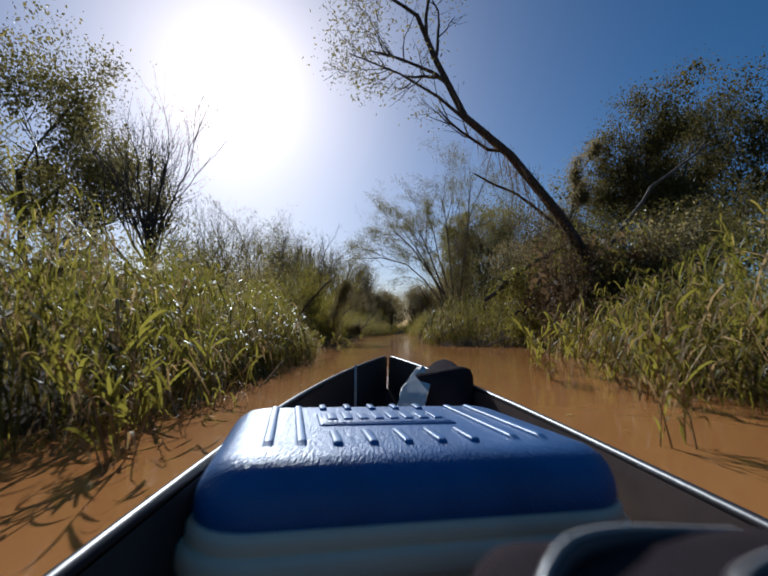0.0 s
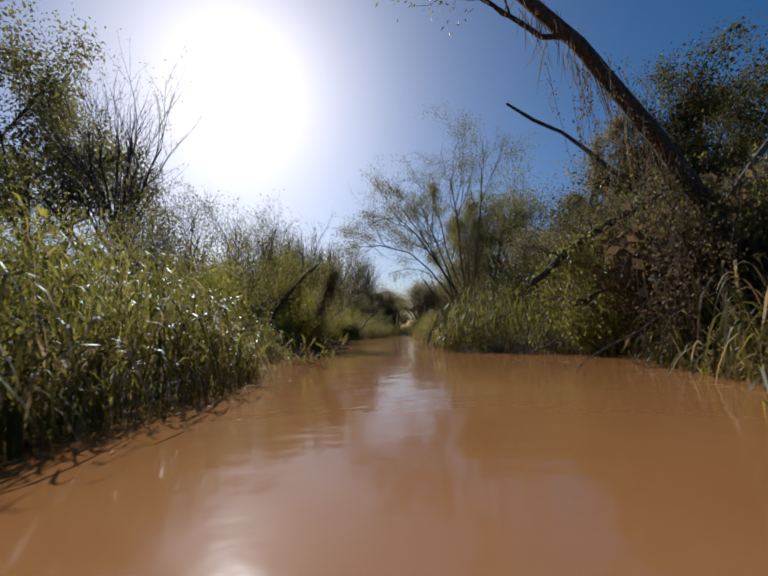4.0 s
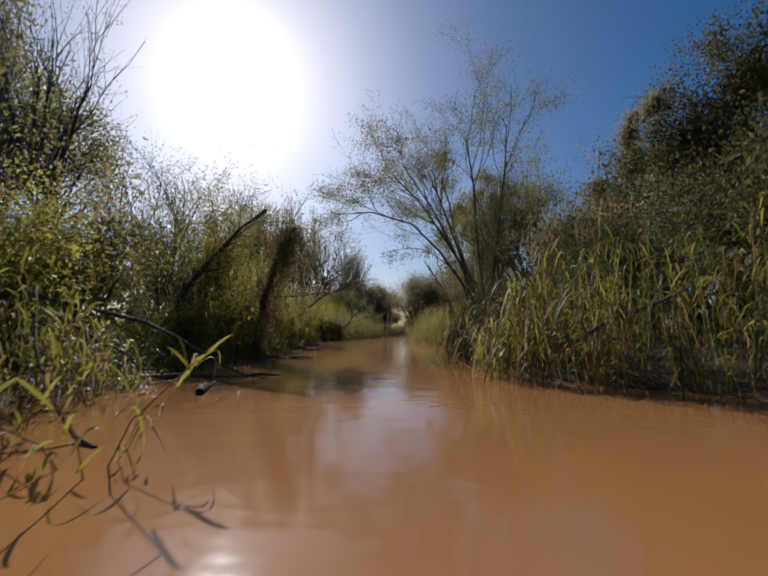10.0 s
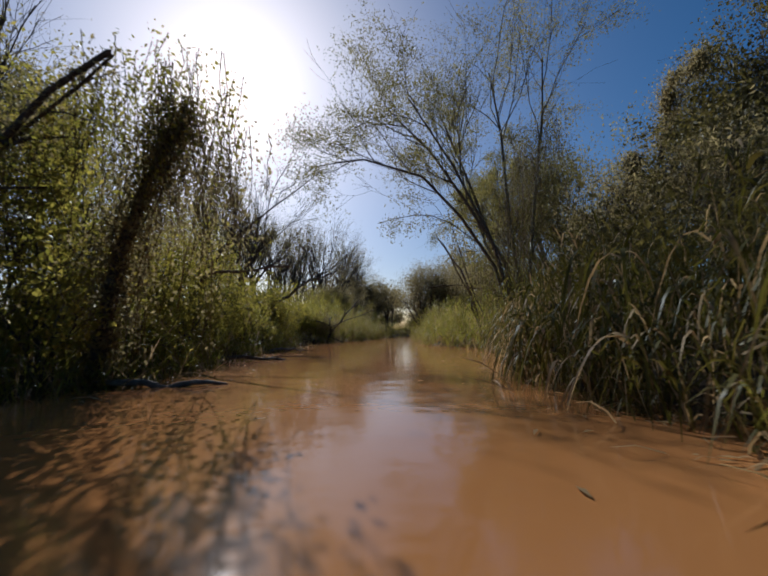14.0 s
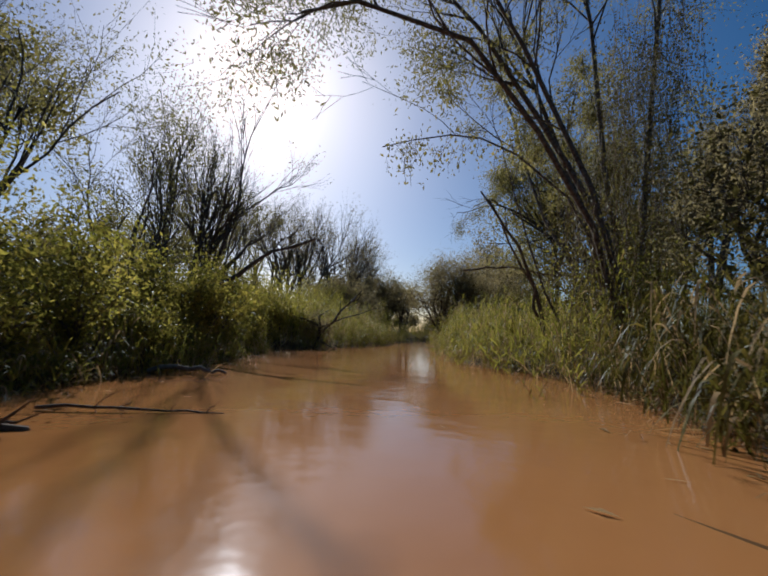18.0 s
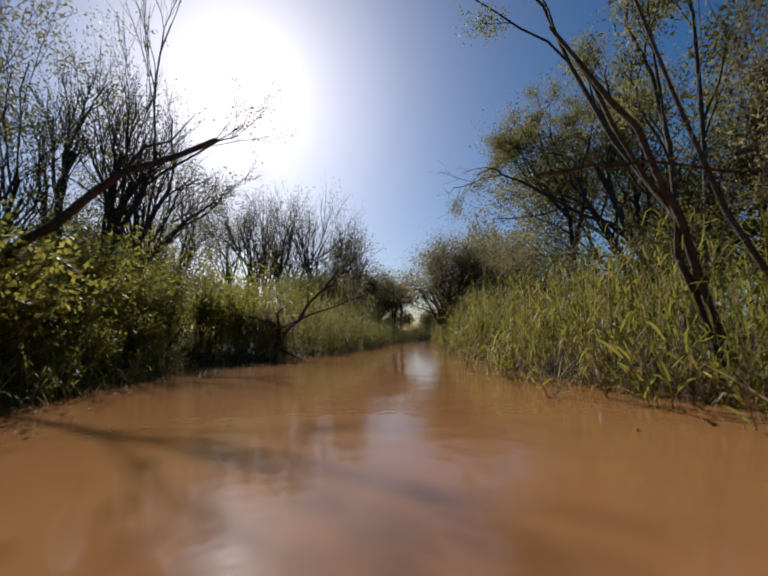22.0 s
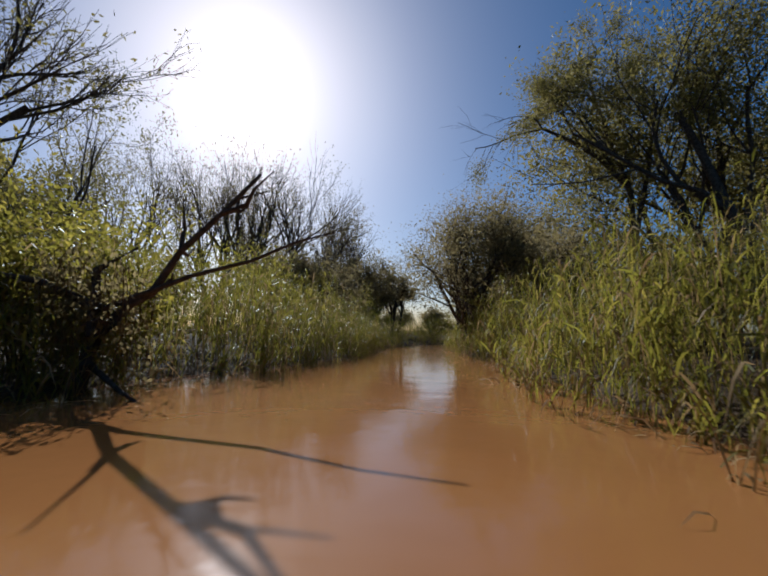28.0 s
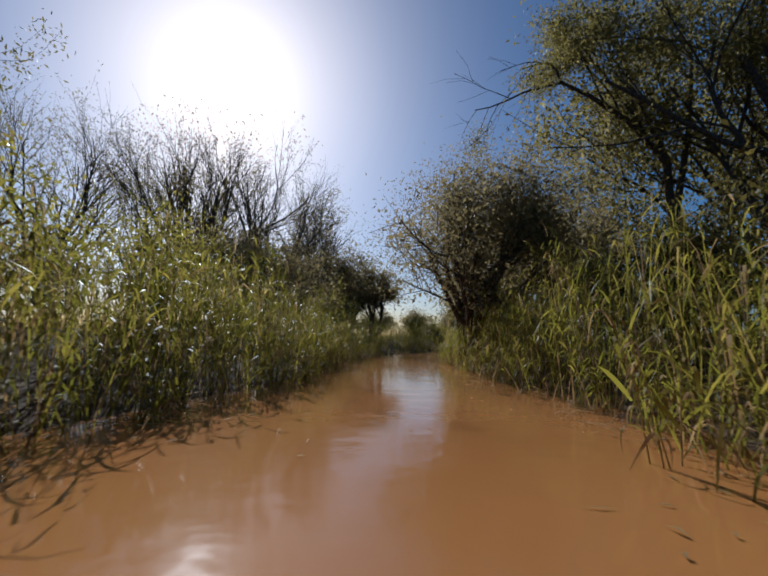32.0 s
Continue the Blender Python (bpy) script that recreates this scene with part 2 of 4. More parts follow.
def part_np(name, verts, quads, mat, parent=None, label="", smooth=False):
    ob = new(name, mesh_np(name, verts, quads, mat, smooth))
    ob.parent = parent
    return tagged(ob, label)


def part(name, bm, mat, parent=None, label="", smooth=True):
    me = bpy.data.meshes.new(name)
    bm.to_mesh(me)
    bm.free()
    for f in me.polygons:
        f.use_smooth = smooth
    me.materials.append(mat)
    ob = new(name, me)
    ob.parent = parent
    return tagged(ob, label)


def unit(v):
    return v / np.maximum(np.linalg.norm(v, axis=-1, keepdims=True), 1e-9)


def tube(pts, radii, sides=6, cap=True):
    """Verts and quads of a tapered tube along points."""
    p = np.asarray(pts, float)
    r = np.asarray(radii, float)
    d = unit(np.gradient(p, axis=0))
    ref = np.where(np.abs(d[:, 2:3]) > 0.9, np.array([[1.0, 0, 0]]), np.array([[0, 0, 1.0]]))
    a = unit(np.cross(d, ref))
    b = np.cross(d, a)
    th = np.arange(sides) * 2 * math.pi / sides
    ring = p[:, None] + r[:, None, None] * (a[:, None] * np.cos(th)[None, :, None] + b[:, None] * np.sin(th)[None, :, None])
    k, n = np.arange(sides), len(p)
    q = np.concatenate([np.stack([i * sides + k, i * sides + (k + 1) % sides, (i + 1) * sides + (k + 1) % sides, (i + 1) * sides + k], 1) for i in range(n - 1)])
    return ring.reshape(-1, 3), q


def joined(pieces):
    vs, qs, o = [], [], 0
    for v, q in pieces:
        vs.append(v)
        qs.append(q + o)
        o += len(v)
    return np.concatenate(vs), np.concatenate(qs)


def blades(base, direction, length, width, droop, rng, seg=3):
    """Long arching leaves, one strip of quads each."""
    n = len(base)
    d = unit(direction)
    side = unit(np.cross(d, np.array([0, 0, 1.0]) + rng.normal(0, 0.35, (n, 3))))
    s = np.linspace(0, 1, seg + 1)
    w = np.array([0.55, 1.0, 0.75, 0.08]) if seg == 3 else np.interp(s, [0, 0.3, 0.7, 1], [0.5, 1, 0.75, 0.06])
    ctr = base[:, None] + d[:, None] * (length[:, None] * s)[..., None]
    ctr[..., 2] -= (droop * length)[:, None] * s[None] ** 2
    hw = (width[:, None] * w[None] * 0.5)[..., None]
    v = np.stack([ctr - side[:, None] * hw, ctr + side[:, None] * hw], 2).reshape(-1, 3)
    i = np.arange(n)[:, None] * 2 * (seg + 1) + np.arange(seg)[None] * 2
    q = np.stack([i, i + 1, i + 3, i + 2], -1).reshape(-1, 4)
    return v, q


def leaves(centre, size, rng, droop=0.3, ratio=0.4):
    """Small leaves, one folded quad each."""
    n = len(centre)
    d = rng.normal(0, 1, (n, 3))
    d[:, 2] -= droop * 2
    d = unit(d)
    s = unit(np.cross(d, rng.normal(0, 1, (n, 3))))
    up = np.cross(s, d)
    L = (size * rng.uniform(0.6, 1.3, n))[:, None]
    v = np.stack([centre, centre + d * L * 0.5 + s * L * ratio * 0.5 + up * L * 0.08, centre + d * L, centre + d * L * 0.5 - s * L * ratio * 0.5 + up * L * 0.08], 1).reshape(-1, 3)
    return v, np.arange(n * 4).reshape(-1, 4)


# ---- banks ----
LY = [-30, 1, 3.7, 7, 9.5, 11, 12.5, 14, 15.6, 17.5, 19.4, 22.7, 27, 31.5, 33.4, 34.4, 36, 37, 38, 39.5, 41, 46, 52, 60, 75, 90]
LX = [-2.6, -2.4, -2.05, -2.1, -1.9, -2.5, -3.0, -2.5, -3.1, -3.0, -2.5, -3.1, -3.0, -3.6, -4.1, -2.7, -2.75, -2.0, -1.75, -1.4, -1.0, -0.7, 0.4, 4.3, 10.0, 15.0]
RY = [-30, 1, 3.7, 7, 9.5, 12, 13.4, 14.5, 15.4, 17, 18.9, 22, 25.7, 28, 29.5, 30.5, 32.3, 34, 36, 38.5, 41, 46, 52, 60, 75, 90]
RX = [2.6, 2.6, 2.5, 3.2, 3.6, 4.6, 3.0, 1.8, 1.25, 1.6, 1.3, 2.1, 2.7, 2.4, 1.8, 1.3, 1.9, 1.6, 1.5, 2.1, 2.0, 1.9, 2.8, 6.6, 12.4, 17.5]


def x_left(y):
    return np.interp(y, LY, LX)


def x_right(y):
    return np.interp(y, RY, RX)


def ground_z(x, y):
    d = np.maximum(x_left(y) - x, x - x_right(y))
    closed = np.clip((np.asarray(y, float) - 80) / 8, 0, 1)
    d = d + closed * 6
    return np.interp(d, [-1.5, -0.4, 0.0, 0.5, 3.0, 12.0, 40.0, 300.0], [-0.9, -0.5, -0.1, 0.1, 0.3, 0.6, 0.9, 1.0])


def ground_sheet():
    xs = np.concatenate([np.linspace(-3000, -60, 8), np.linspace(-50, -6, 23), np.linspace(-5.5, 5.5, 34), np.linspace(6, 50, 23), np.linspace(60, 3000, 8)])
    ys = np.concatenate([np.linspace(-2000, -40, 6), np.linspace(-30, 95, 201), np.linspace(100, 3500, 14)])
    X, Y = np.meshgrid(xs, ys)
    Z = ground_z(X, Y)
    Z += 0.03 * np.sin(X * 3.1 + Y * 1.7) * np.cos(Y * 2.3 - X)
    nx = len(xs)
    i = (np.arange(len(ys) - 1)[:, None] * nx + np.arange(nx - 1)[None]).ravel()
    q = np.stack([i, i + 1, i + nx + 1, i + nx], 1)
    ob = part_np("ground", np.stack([X, Y, Z], -1), q, MUD, smooth=True)
    tagged(ob, "dark wet mud banks and flood plain soil under the reeds", "ground", kind="structure")


def water_sheet():
    xs, ys = np.linspace(-14, 14, 29), np.linspace(-40, 90, 131)
    X, Y = np.meshgrid(xs, ys)
    nx = len(xs)
    i = (np.arange(len(ys) - 1)[:, None] * nx + np.arange(nx - 1)[None]).ravel()
    ob = part_np("water", np.stack([X, Y, 0 * X], -1), np.stack([i, i + 1, i + nx + 1, i + nx], 1), WATER, smooth=True)
    tagged(ob, "smooth muddy orange-brown river water", "water", kind="structure")


ground_sheet()
water_sheet()


# ---- reeds ----
def reed_bed(side, y0, y1, height, near=-0.12, depth=3.6, dense=28, seed=0, leaf=0.38, k=10, skew=1.7, green=None):
    """A stand of reeds from the water's edge inwards."""
    rng = np.random.default_rng(seed)
    n = int((y1 - y0) * depth * dense)
    y = rng.uniform(y0, y1, n)
    d = depth * rng.beta(0.9, skew, n) + near
    x = x_left(y) - d if side < 0 else x_right(y) + d
    patch = 0.85 + 0.22 * np.sin(y * 1.9 + side) * np.sin(x * 1.3 + y * 0.6)
    h = height * patch * rng.uniform(0.55, 1.12, n) * np.interp(d, [-0.2, 0.15, 0.7, 3.0], [0.3, 0.62, 0.97, 1.12])
    base = np.stack([x, y, np.maximum(ground_z(x, y), -0.1)], 1)
    lean = np.stack([-side * rng.uniform(-0.15, 0.4, n) * np.interp(d, [0, 1.2], [1.0, 0.35]), rng.normal(0, 0.17, n), np.ones(n)], 1)
    sv, sq = blades(base, lean, h, np.full(n, 0.012), np.full(n, 0.06), rng)
    t = rng.uniform(0.08, 1.0, (n, k)) ** 0.85
    bp = base[:, None] + unit(lean)[:, None] * (h[:, None] * t)[..., None]
    az = rng.uniform(0, 2 * math.pi, (n, k))
    el = rng.uniform(0.7, 3.4, (n, k))
    dr = np.stack([np.cos(az), np.sin(az), el], -1)
    m = n * k
    lv, lq = blades(bp.reshape(-1, 3), dr.reshape(-1, 3), leaf * rng.uniform(0.45, 1.35, m), rng.uniform(0.009, 0.023, m), rng.uniform(0.35, 1.7, m), rng)
    v, q = joined([(sv, sq), (lv, lq)])
    ob = part_np("reed_bed", v, q, green or REED)
    ob.data.materials.append(REED_DRY)
    ob.data.materials.append(BROWN)
    # dry pieces at random; low leaves browner, painting the warm shade inside the bed
    low = t.ravel() < 0.36
    mat_pick = np.concatenate([rng.random(n) < 0.3, rng.random(m) < np.where(low, 0.3, 0.13)]).astype(np.int32)
    mat_pick[n:][low & (rng.random(m) < 0.4)] = 2
    ob.data.polygons.foreach_set("material_index", np.repeat(mat_pick, 3))
    tagged(ob, "dense half-withered olive river reeds, bank shade in their colour" if green else "dense tall green river reeds with arching leaves", "reeds", kind="stuff")


def dry_stalks(side, y0, y1, seed):
    """Broken dry stalks and fallen leaves along the water's edge."""
    rng = np.random.default_rng(seed)
    n = int((y1 - y0) * 26)
    y = rng.uniform(y0, y1, n)
    d = rng.normal(0.05, 0.28, n)
    x = x_left(y) - d if side < 0 else x_right(y) + d
    base = np.stack([x, y, np.full(n, -0.06) + np.maximum(d, 0) * 0.3], 1)
    dr = np.stack([-side * rng.uniform(-0.5, 1.2, n), rng.normal(0, 0.7, n), rng.uniform(0.1, 1.3, n)], 1)
    v, q = blades(base, dr, rng.uniform(0.2, 0.75, n), rng.uniform(0.007, 0.022, n), rng.uniform(0.1, 1.1, n), rng)
    ob = part_np("dry_stalks", v, q, REED_DRY)
    tagged(ob, "broken dry reed stalks leaning over the water", "dead reeds", kind="stuff")


def broad_leaves(side, y0, y1, seed, per=7):
    """Stout reeds at the water's edge with broad leaves that hang over."""
    rng = np.random.default_rng(seed)
    n = int((y1 - y0) * 11)
    y = rng.uniform(y0, y1, n)
    d = rng.uniform(-0.1, 0.9, n)
    x = x_left(y) - d if side < 0 else x_right(y) + d
    h = rng.uniform(0.4, 0.8, n) + 0.7 * np.maximum(d, 0)
    base = np.stack([x, y, np.maximum(ground_z(x, y), -0.1)], 1)
    lean = np.stack([-side * rng.uniform(0.0, 0.5, n), rng.normal(0, 0.2, n), np.ones(n)], 1)
    sv, sq = blades(base, lean, h, np.full(n, 0.014), np.full(n, 0.1), rng)
    t = rng.uniform(0.3, 1.0, (n, per))
    bp = base[:, None] + unit(lean)[:, None] * (h[:, None] * t)[..., None]
    az = rng.uniform(0, 2 * math.pi, (n, per))
    dr = np.stack([np.cos(az), np.sin(az), rng.uniform(0.7, 1.6, (n, per))], -1)
    m = n * per
    lv, lq = blades(bp.reshape(-1, 3), dr.reshape(-1, 3), rng.uniform(0.35, 0.8, m), rng.uniform(0.02, 0.036, m), rng.uniform(1.1, 2.4, m), rng, 5)
    v, q = joined([(sv, sq), (lv, lq)])
    ob = part_np("broad_reeds", v, q, REED_OLIVE_SHADED)
    ob.data.materials.append(REED_DRY)
    mat_pick = np.concatenate([np.repeat((rng.random(n) < 0.5).astype(np.int32), 3), np.repeat((rng.random(m) < 0.28).astype(np.int32), 5)])
    ob.data.polygons.foreach_set("material_index", mat_pick)
    tagged(ob, "stout reeds with broad half-dry leaves hanging over", "reeds", kind="stuff")


BEDS_L = [(-2, 4, 1.95), (4, 8, 1.85), (8, 11, 1.9), (11, 14, 1.5), (14, 17, 0.5), (17, 19, 0.8), (19, 25, 0.95), (25, 33, 1.05), (33.8, 37, 1.65), (37, 42, 1.85), (42, 47, 1.9)]
BEDS_R = [(-2, 5, 1.7), (5, 7, 1.75), (7, 12.5, 0.55), (12.5, 16, 1.85), (16, 21, 1.8), (21, 26, 1.75), (26, 30, 1.75), (30, 34, 1.45), (34, 38, 1.85), (38, 43, 2.15), (43, 47, 2.0)]
for side, beds in ((-1, BEDS_L), (1, BEDS_R)):
    for k, (a, b, h) in enumerate(beds):
        # right bank stretch: tree shade put into the reed colour
        shade_reed = REED_OLIVE_SHADED if side > 0 and 15 < a < 26 else None
        reed_bed(side, a, b, h, seed=(150 + side * 50) + k, green=shade_reed)
        reed_bed(side, a, b, h * 1.05, near=3.0, depth=4.5, dense=4.5, seed=(450 + side * 50) + k, leaf=0.6, k=8, skew=1.0, green=shade_reed)
    reed_bed(side, 47, 75, 1.4, seed=700 + side, dense=11, leaf=0.5)
    broad_leaves(side, 1.5, 12 if side < 0 else 26, 730 + side)
    dry_stalks(side, -1, 24, 710 + side)
    dry_stalks(side, 24, 47, 720 + side)


def meadow(side, seed, n=3500):
    """Rank grass over the flood plain behind the reeds."""
    rng = np.random.default_rng(seed)
    y = rng.uniform(-4, 95, n)
    d = 6.5 + rng.exponential(9.0, n)
    x = x_left(y) - d if side < 0 else x_right(y) + d
    base = np.stack([x, y, ground_z(x, y) - 0.03], 1)
    dr = np.stack([rng.normal(0, 0.45, n), rng.normal(0, 0.45, n), np.ones(n)], 1)
    v, q = blades(base, dr, rng.uniform(0.5, 1.3, n), rng.uniform(0.04, 0.09, n), rng.uniform(0.2, 0.8, n), rng)
    ob = part_np("meadow_grass", v, q, REED)
    ob.data.materials.append(REED_DRY)
    ob.data.polygons.foreach_set("material_index", np.repeat(rng.random(n) < 0.2, 3).astype(np.int32))
    tagged(ob, "rank uneven grass on the flood plain", "grass", kind="stuff")


meadow(-1, 780)
meadow(1, 781)


def floating_debris(side, y0, y1, seed):
    """Leaf scraps and foam flecks that drift along the bank."""
    rng = np.random.default_rng(seed)
    n = int((y1 - y0) * 16)
    y = rng.uniform(y0, y1, n)
    d = rng.exponential(0.28, n) - 0.1
    x = x_left(y) + d if side < 0 else x_right(y) - d
    a = rng.uniform(0, 2 * math.pi, n)
    ln, w = rng.uniform(0.012, 0.075, n), rng.uniform(0.004, 0.013, n)
    c = np.stack([x, y, np.full(n, 0.006)], 1)
    u = np.stack([np.cos(a), np.sin(a), 0 * a], 1)
    r = np.stack([-np.sin(a), np.cos(a), 0 * a], 1)
    lift = np.stack([0 * a, 0 * a, rng.uniform(0.002, 0.014, n)], 1)
    v = np.stack([c - u * ln[:, None], c + r * w[:, None] + lift, c + u * ln[:, None], c - r * w[:, None] + lift], 1)
    ob = part_np("floating_debris", v.reshape(-1, 3), np.arange(n * 4).reshape(-1, 4), REED_DRY)
    tagged(ob, "dry leaf scraps drifting on the muddy water", "debris", kind="stuff")


for side in (-1, 1):
    floating_debris(side, 0, 45, 760 + side)


# ---- trees ----
def grow(rng, start, direction, length, radius, depth, out, tips, wig=0.16, up=0.12, kids=(3, 5), spread=0.75, shrink=0.62, droop=0.0):
    """One limb and its side limbs: out takes (depth, points, radii), tips the twig points."""
    n = 5 if depth > 1 else (4 if depth == 1 else 2)
    p, d = np.array(start, float), unit(np.array(direction, float))
    pts, dirs = [p], [d]
    for _ in range(n):
        d = unit(d + rng.normal(0, wig, 3) + np.array([0, 0, up - droop]))
        p = p + d * length / n
        pts.append(p)
        dirs.append(d)
    pts = np.array(pts)
    out.append((depth, pts, np.linspace(radius, radius * 0.45, n + 1)))
    if depth == 1:
        tips.append([pts[2:]])
    elif depth == 0 and tips:
        tips[-1].append(pts[1:])
    if depth <= 0:
        return
    for _ in range(rng.integers(kids[0], kids[1] + 1)):
        f = rng.uniform(0.35, 1.0)
        i = min(int(f * n), n - 1)
        a = pts[i] + (pts[i + 1] - pts[i]) * (f * n - i)
        side = unit(np.cross(dirs[i], rng.normal(0, 1, 3)))
        nd = unit(dirs[i] + side * spread * rng.uniform(0.6, 1.3))
        grow(rng, a, nd, length * shrink * rng.uniform(0.75, 1.2), radius * (1 - 0.5 * f) * 0.6, depth - 1, out, tips, wig, up, kids, spread, shrink, droop)


def tree(name, at, stems, seed, label, depth=3, leaf_n=5000, leaf_size=0.14, leaf_spread=0.35, leaf=None, bark=None, kids=(3, 5), spread=0.75, shrink=0.62,
         wig=0.16, up=0.12, droop=0.3, ratio=0.35, category="tree", group="", limb_droop=0.0, fill=0.62, inner=0):
    """stems: (direction, length, radius) of each trunk that leaves the foot, or a list of points instead of a direction."""
    rng = np.random.default_rng(seed)
    bark, leaf = bark or BARK, leaf or WILLOW
    at = np.array(at, float)
    root = new(name)
    root.location = at
    out, tips = [], []
    for s in stems:
        if isinstance(s[0], list):
            pts = np.array(s[0], float) - at
            m = len(pts)
            out.append((9, pts, np.linspace(s[2], s[2] * 0.35, m)))
            seglen = np.linalg.norm(pts[-1] - pts[0])
            for _ in range(int(s[1])):
                f = rng.uniform(0.45, 1.0)
                i = min(int(f * (m - 1)), m - 2)
                a = pts[i] + (pts[i + 1] - pts[i]) * (f * (m - 1) - i)
                dd = unit(pts[i + 1] - pts[i])
                nd = unit(dd + unit(np.cross(dd, rng.normal(0, 1, 3))) * spread)
                grow(rng, a, nd, seglen * 0.3 * rng.uniform(0.6, 1.2), s[2] * 0.3, depth - 1, out, tips, wig, up, kids, spread, shrink, limb_droop)
        else:
            grow(rng, (0, 0, -0.2), s[0], s[1], s[2], depth, out, tips, wig, up, kids, spread, shrink, limb_droop)
    big = depth if depth < 9 else 3
    fine = []
    for k, (dep, pts, rad) in enumerate(out):
        if dep >= big:
            v, q = tube(pts, rad, 8)
            part_np("trunk", v, q, bark, root, smooth=True)
        elif dep == big - 1:
            v, q = tube(pts, rad, 5)
            part_np("limb", v, q, bark, root, smooth=True)
        else:
            fine.append(tube(pts, np.maximum(rad, 0.004), 3))
    if fine:
        v, q = joined(fine)
        tagged(part_np("branchwork", v, q, bark, root), kind="stuff")
    if leaf_n and tips:
        clumps = [np.concatenate(t) for t in tips if rng.random() < fill] or [np.concatenate(t) for t in tips]
        share = leaf_n // len(clumps) + 1
        c = np.concatenate([t[rng.integers(0, len(t), share)] for t in clumps])
        c = c + rng.normal(0, leaf_spread, c.shape) * np.array([1, 1, 0.75])
        v, q = leaves(c, leaf_size, rng, droop, ratio)
        if inner:
            ci = np.concatenate([t[rng.integers(0, len(t), max(1, share // inner))] for t in clumps])
            ci = ci + rng.normal(0, leaf_spread * 0.45, ci.shape)
            v, q = joined([(v, q), leaves(ci, leaf_size * 1.5, rng, droop, 0.7)])
        tagged(part_np("crown", v, q, leaf, root), kind="stuff")
    return tagged(root, label, category, group)


def bush(at, radius, height, seed, leaf=None, n=2600, size=0.1, label="leafy green riverside bush", ratio=0.45):
    rng = np.random.default_rng(seed)
    root = new("bush")
    root.location = at
    out, tips = [], []
    for _ in range(7):
        a = rng.uniform(0, 2 * math.pi)
        k = rng.uniform(0.2, 0.9)
        grow(rng, (0, 0, -0.15), (math.cos(a) * k * radius / height, math.sin(a) * k * radius / height, 1), height * rng.uniform(0.55, 0.85), 0.022, 2, out, tips, kids=(2, 4), spread=0.7)
    v, q = joined([tube(p, np.maximum(r, 0.004), 3) for _, p, r in out])
    tagged(part_np("bush_frame", v, q, BARK, root), kind="stuff")
    tp = np.concatenate([np.concatenate(t) for t in tips])
    c = tp[rng.integers(0, len(tp), n)] + rng.normal(0, 0.11 * radius, (n, 3))
    c[:, 2] = np.abs(c[:, 2])
    m = 60 if at[0] < 0 and at[1] > 21 else 420
    ci = tp[rng.integers(0, len(tp), m)] * np.array([0.75, 0.75, 0.75]) + rng.normal(0, 0.08 * radius, (m, 3))
    ci[:, 2] = np.abs(ci[:, 2])
    v, q = joined([leaves(c, size, rng, 0.15, ratio), leaves(ci, 0.07 if at[0] > 0 and at[1] < 13 else 0.11 * radius, rng, 0.3, 0.7)])
    tagged(part_np("foliage", v, q, leaf or SHRUB, root), kind="stuff")
    return tagged(root, label, "bush")


def gz(x, y):
    return float(ground_z(np.array(x), np.array(y)))


# tree that leans over the water at the start
lean = tree("leaning_tree", (5.6, 10.5, 0.2), [([(5.6, 10.5, 0.0), (5.05, 10.35, 1.69), (4.13, 10.3, 3.27), (2.95, 10.1, 4.75), (1.84, 9.87, 5.65), (1.2, 9.75, 7.0), (0.75, 9.7, 8.2)], 6, 0.16),
     ([(1.85, 9.9, 5.6), (1.2, 9.8, 6.15), (0.3, 9.7, 6.7), (-0.9, 9.6, 7.2)], 5, 0.045)], 11,
     "slender dark leaning tree hung with dead vines over the river", leaf_n=2200, leaf_size=0.1, leaf_spread=0.26, fill=0.5)


def hanging_vines(owner, points, n, length, seed, mat, name="vine_curtain"):
    rng = np.random.default_rng(seed)
    p = np.array(points, float) - np.array(owner.location)
    f = rng.uniform(0, len(p) - 1.001, n)
    i = f.astype(int)
    base = p[i] + (p[i + 1] - p[i]) * (f - i)[:, None] + rng.normal(0, 0.12, (n, 3))
    dr = np.stack([rng.normal(0, 0.3, n), rng.normal(0, 0.3, n), -np.ones(n)], 1)
    v, q = blades(base, dr, length * rng.uniform(0.3, 1.1, n), rng.uniform(0.008, 0.02, n), rng.uniform(-0.1, 0.3, n), rng)
    ob = part_np(name, v, q, mat, owner)
    tagged(ob, kind="stuff")


hanging_vines(lean, [(5.6, 10.4, 0.9), (5.05, 10.35, 1.7), (4.13, 10.3, 3.27), (2.95, 10.1, 4.7), (2.0, 9.9, 5.5)], 260, 0.7, 12, BROWN)


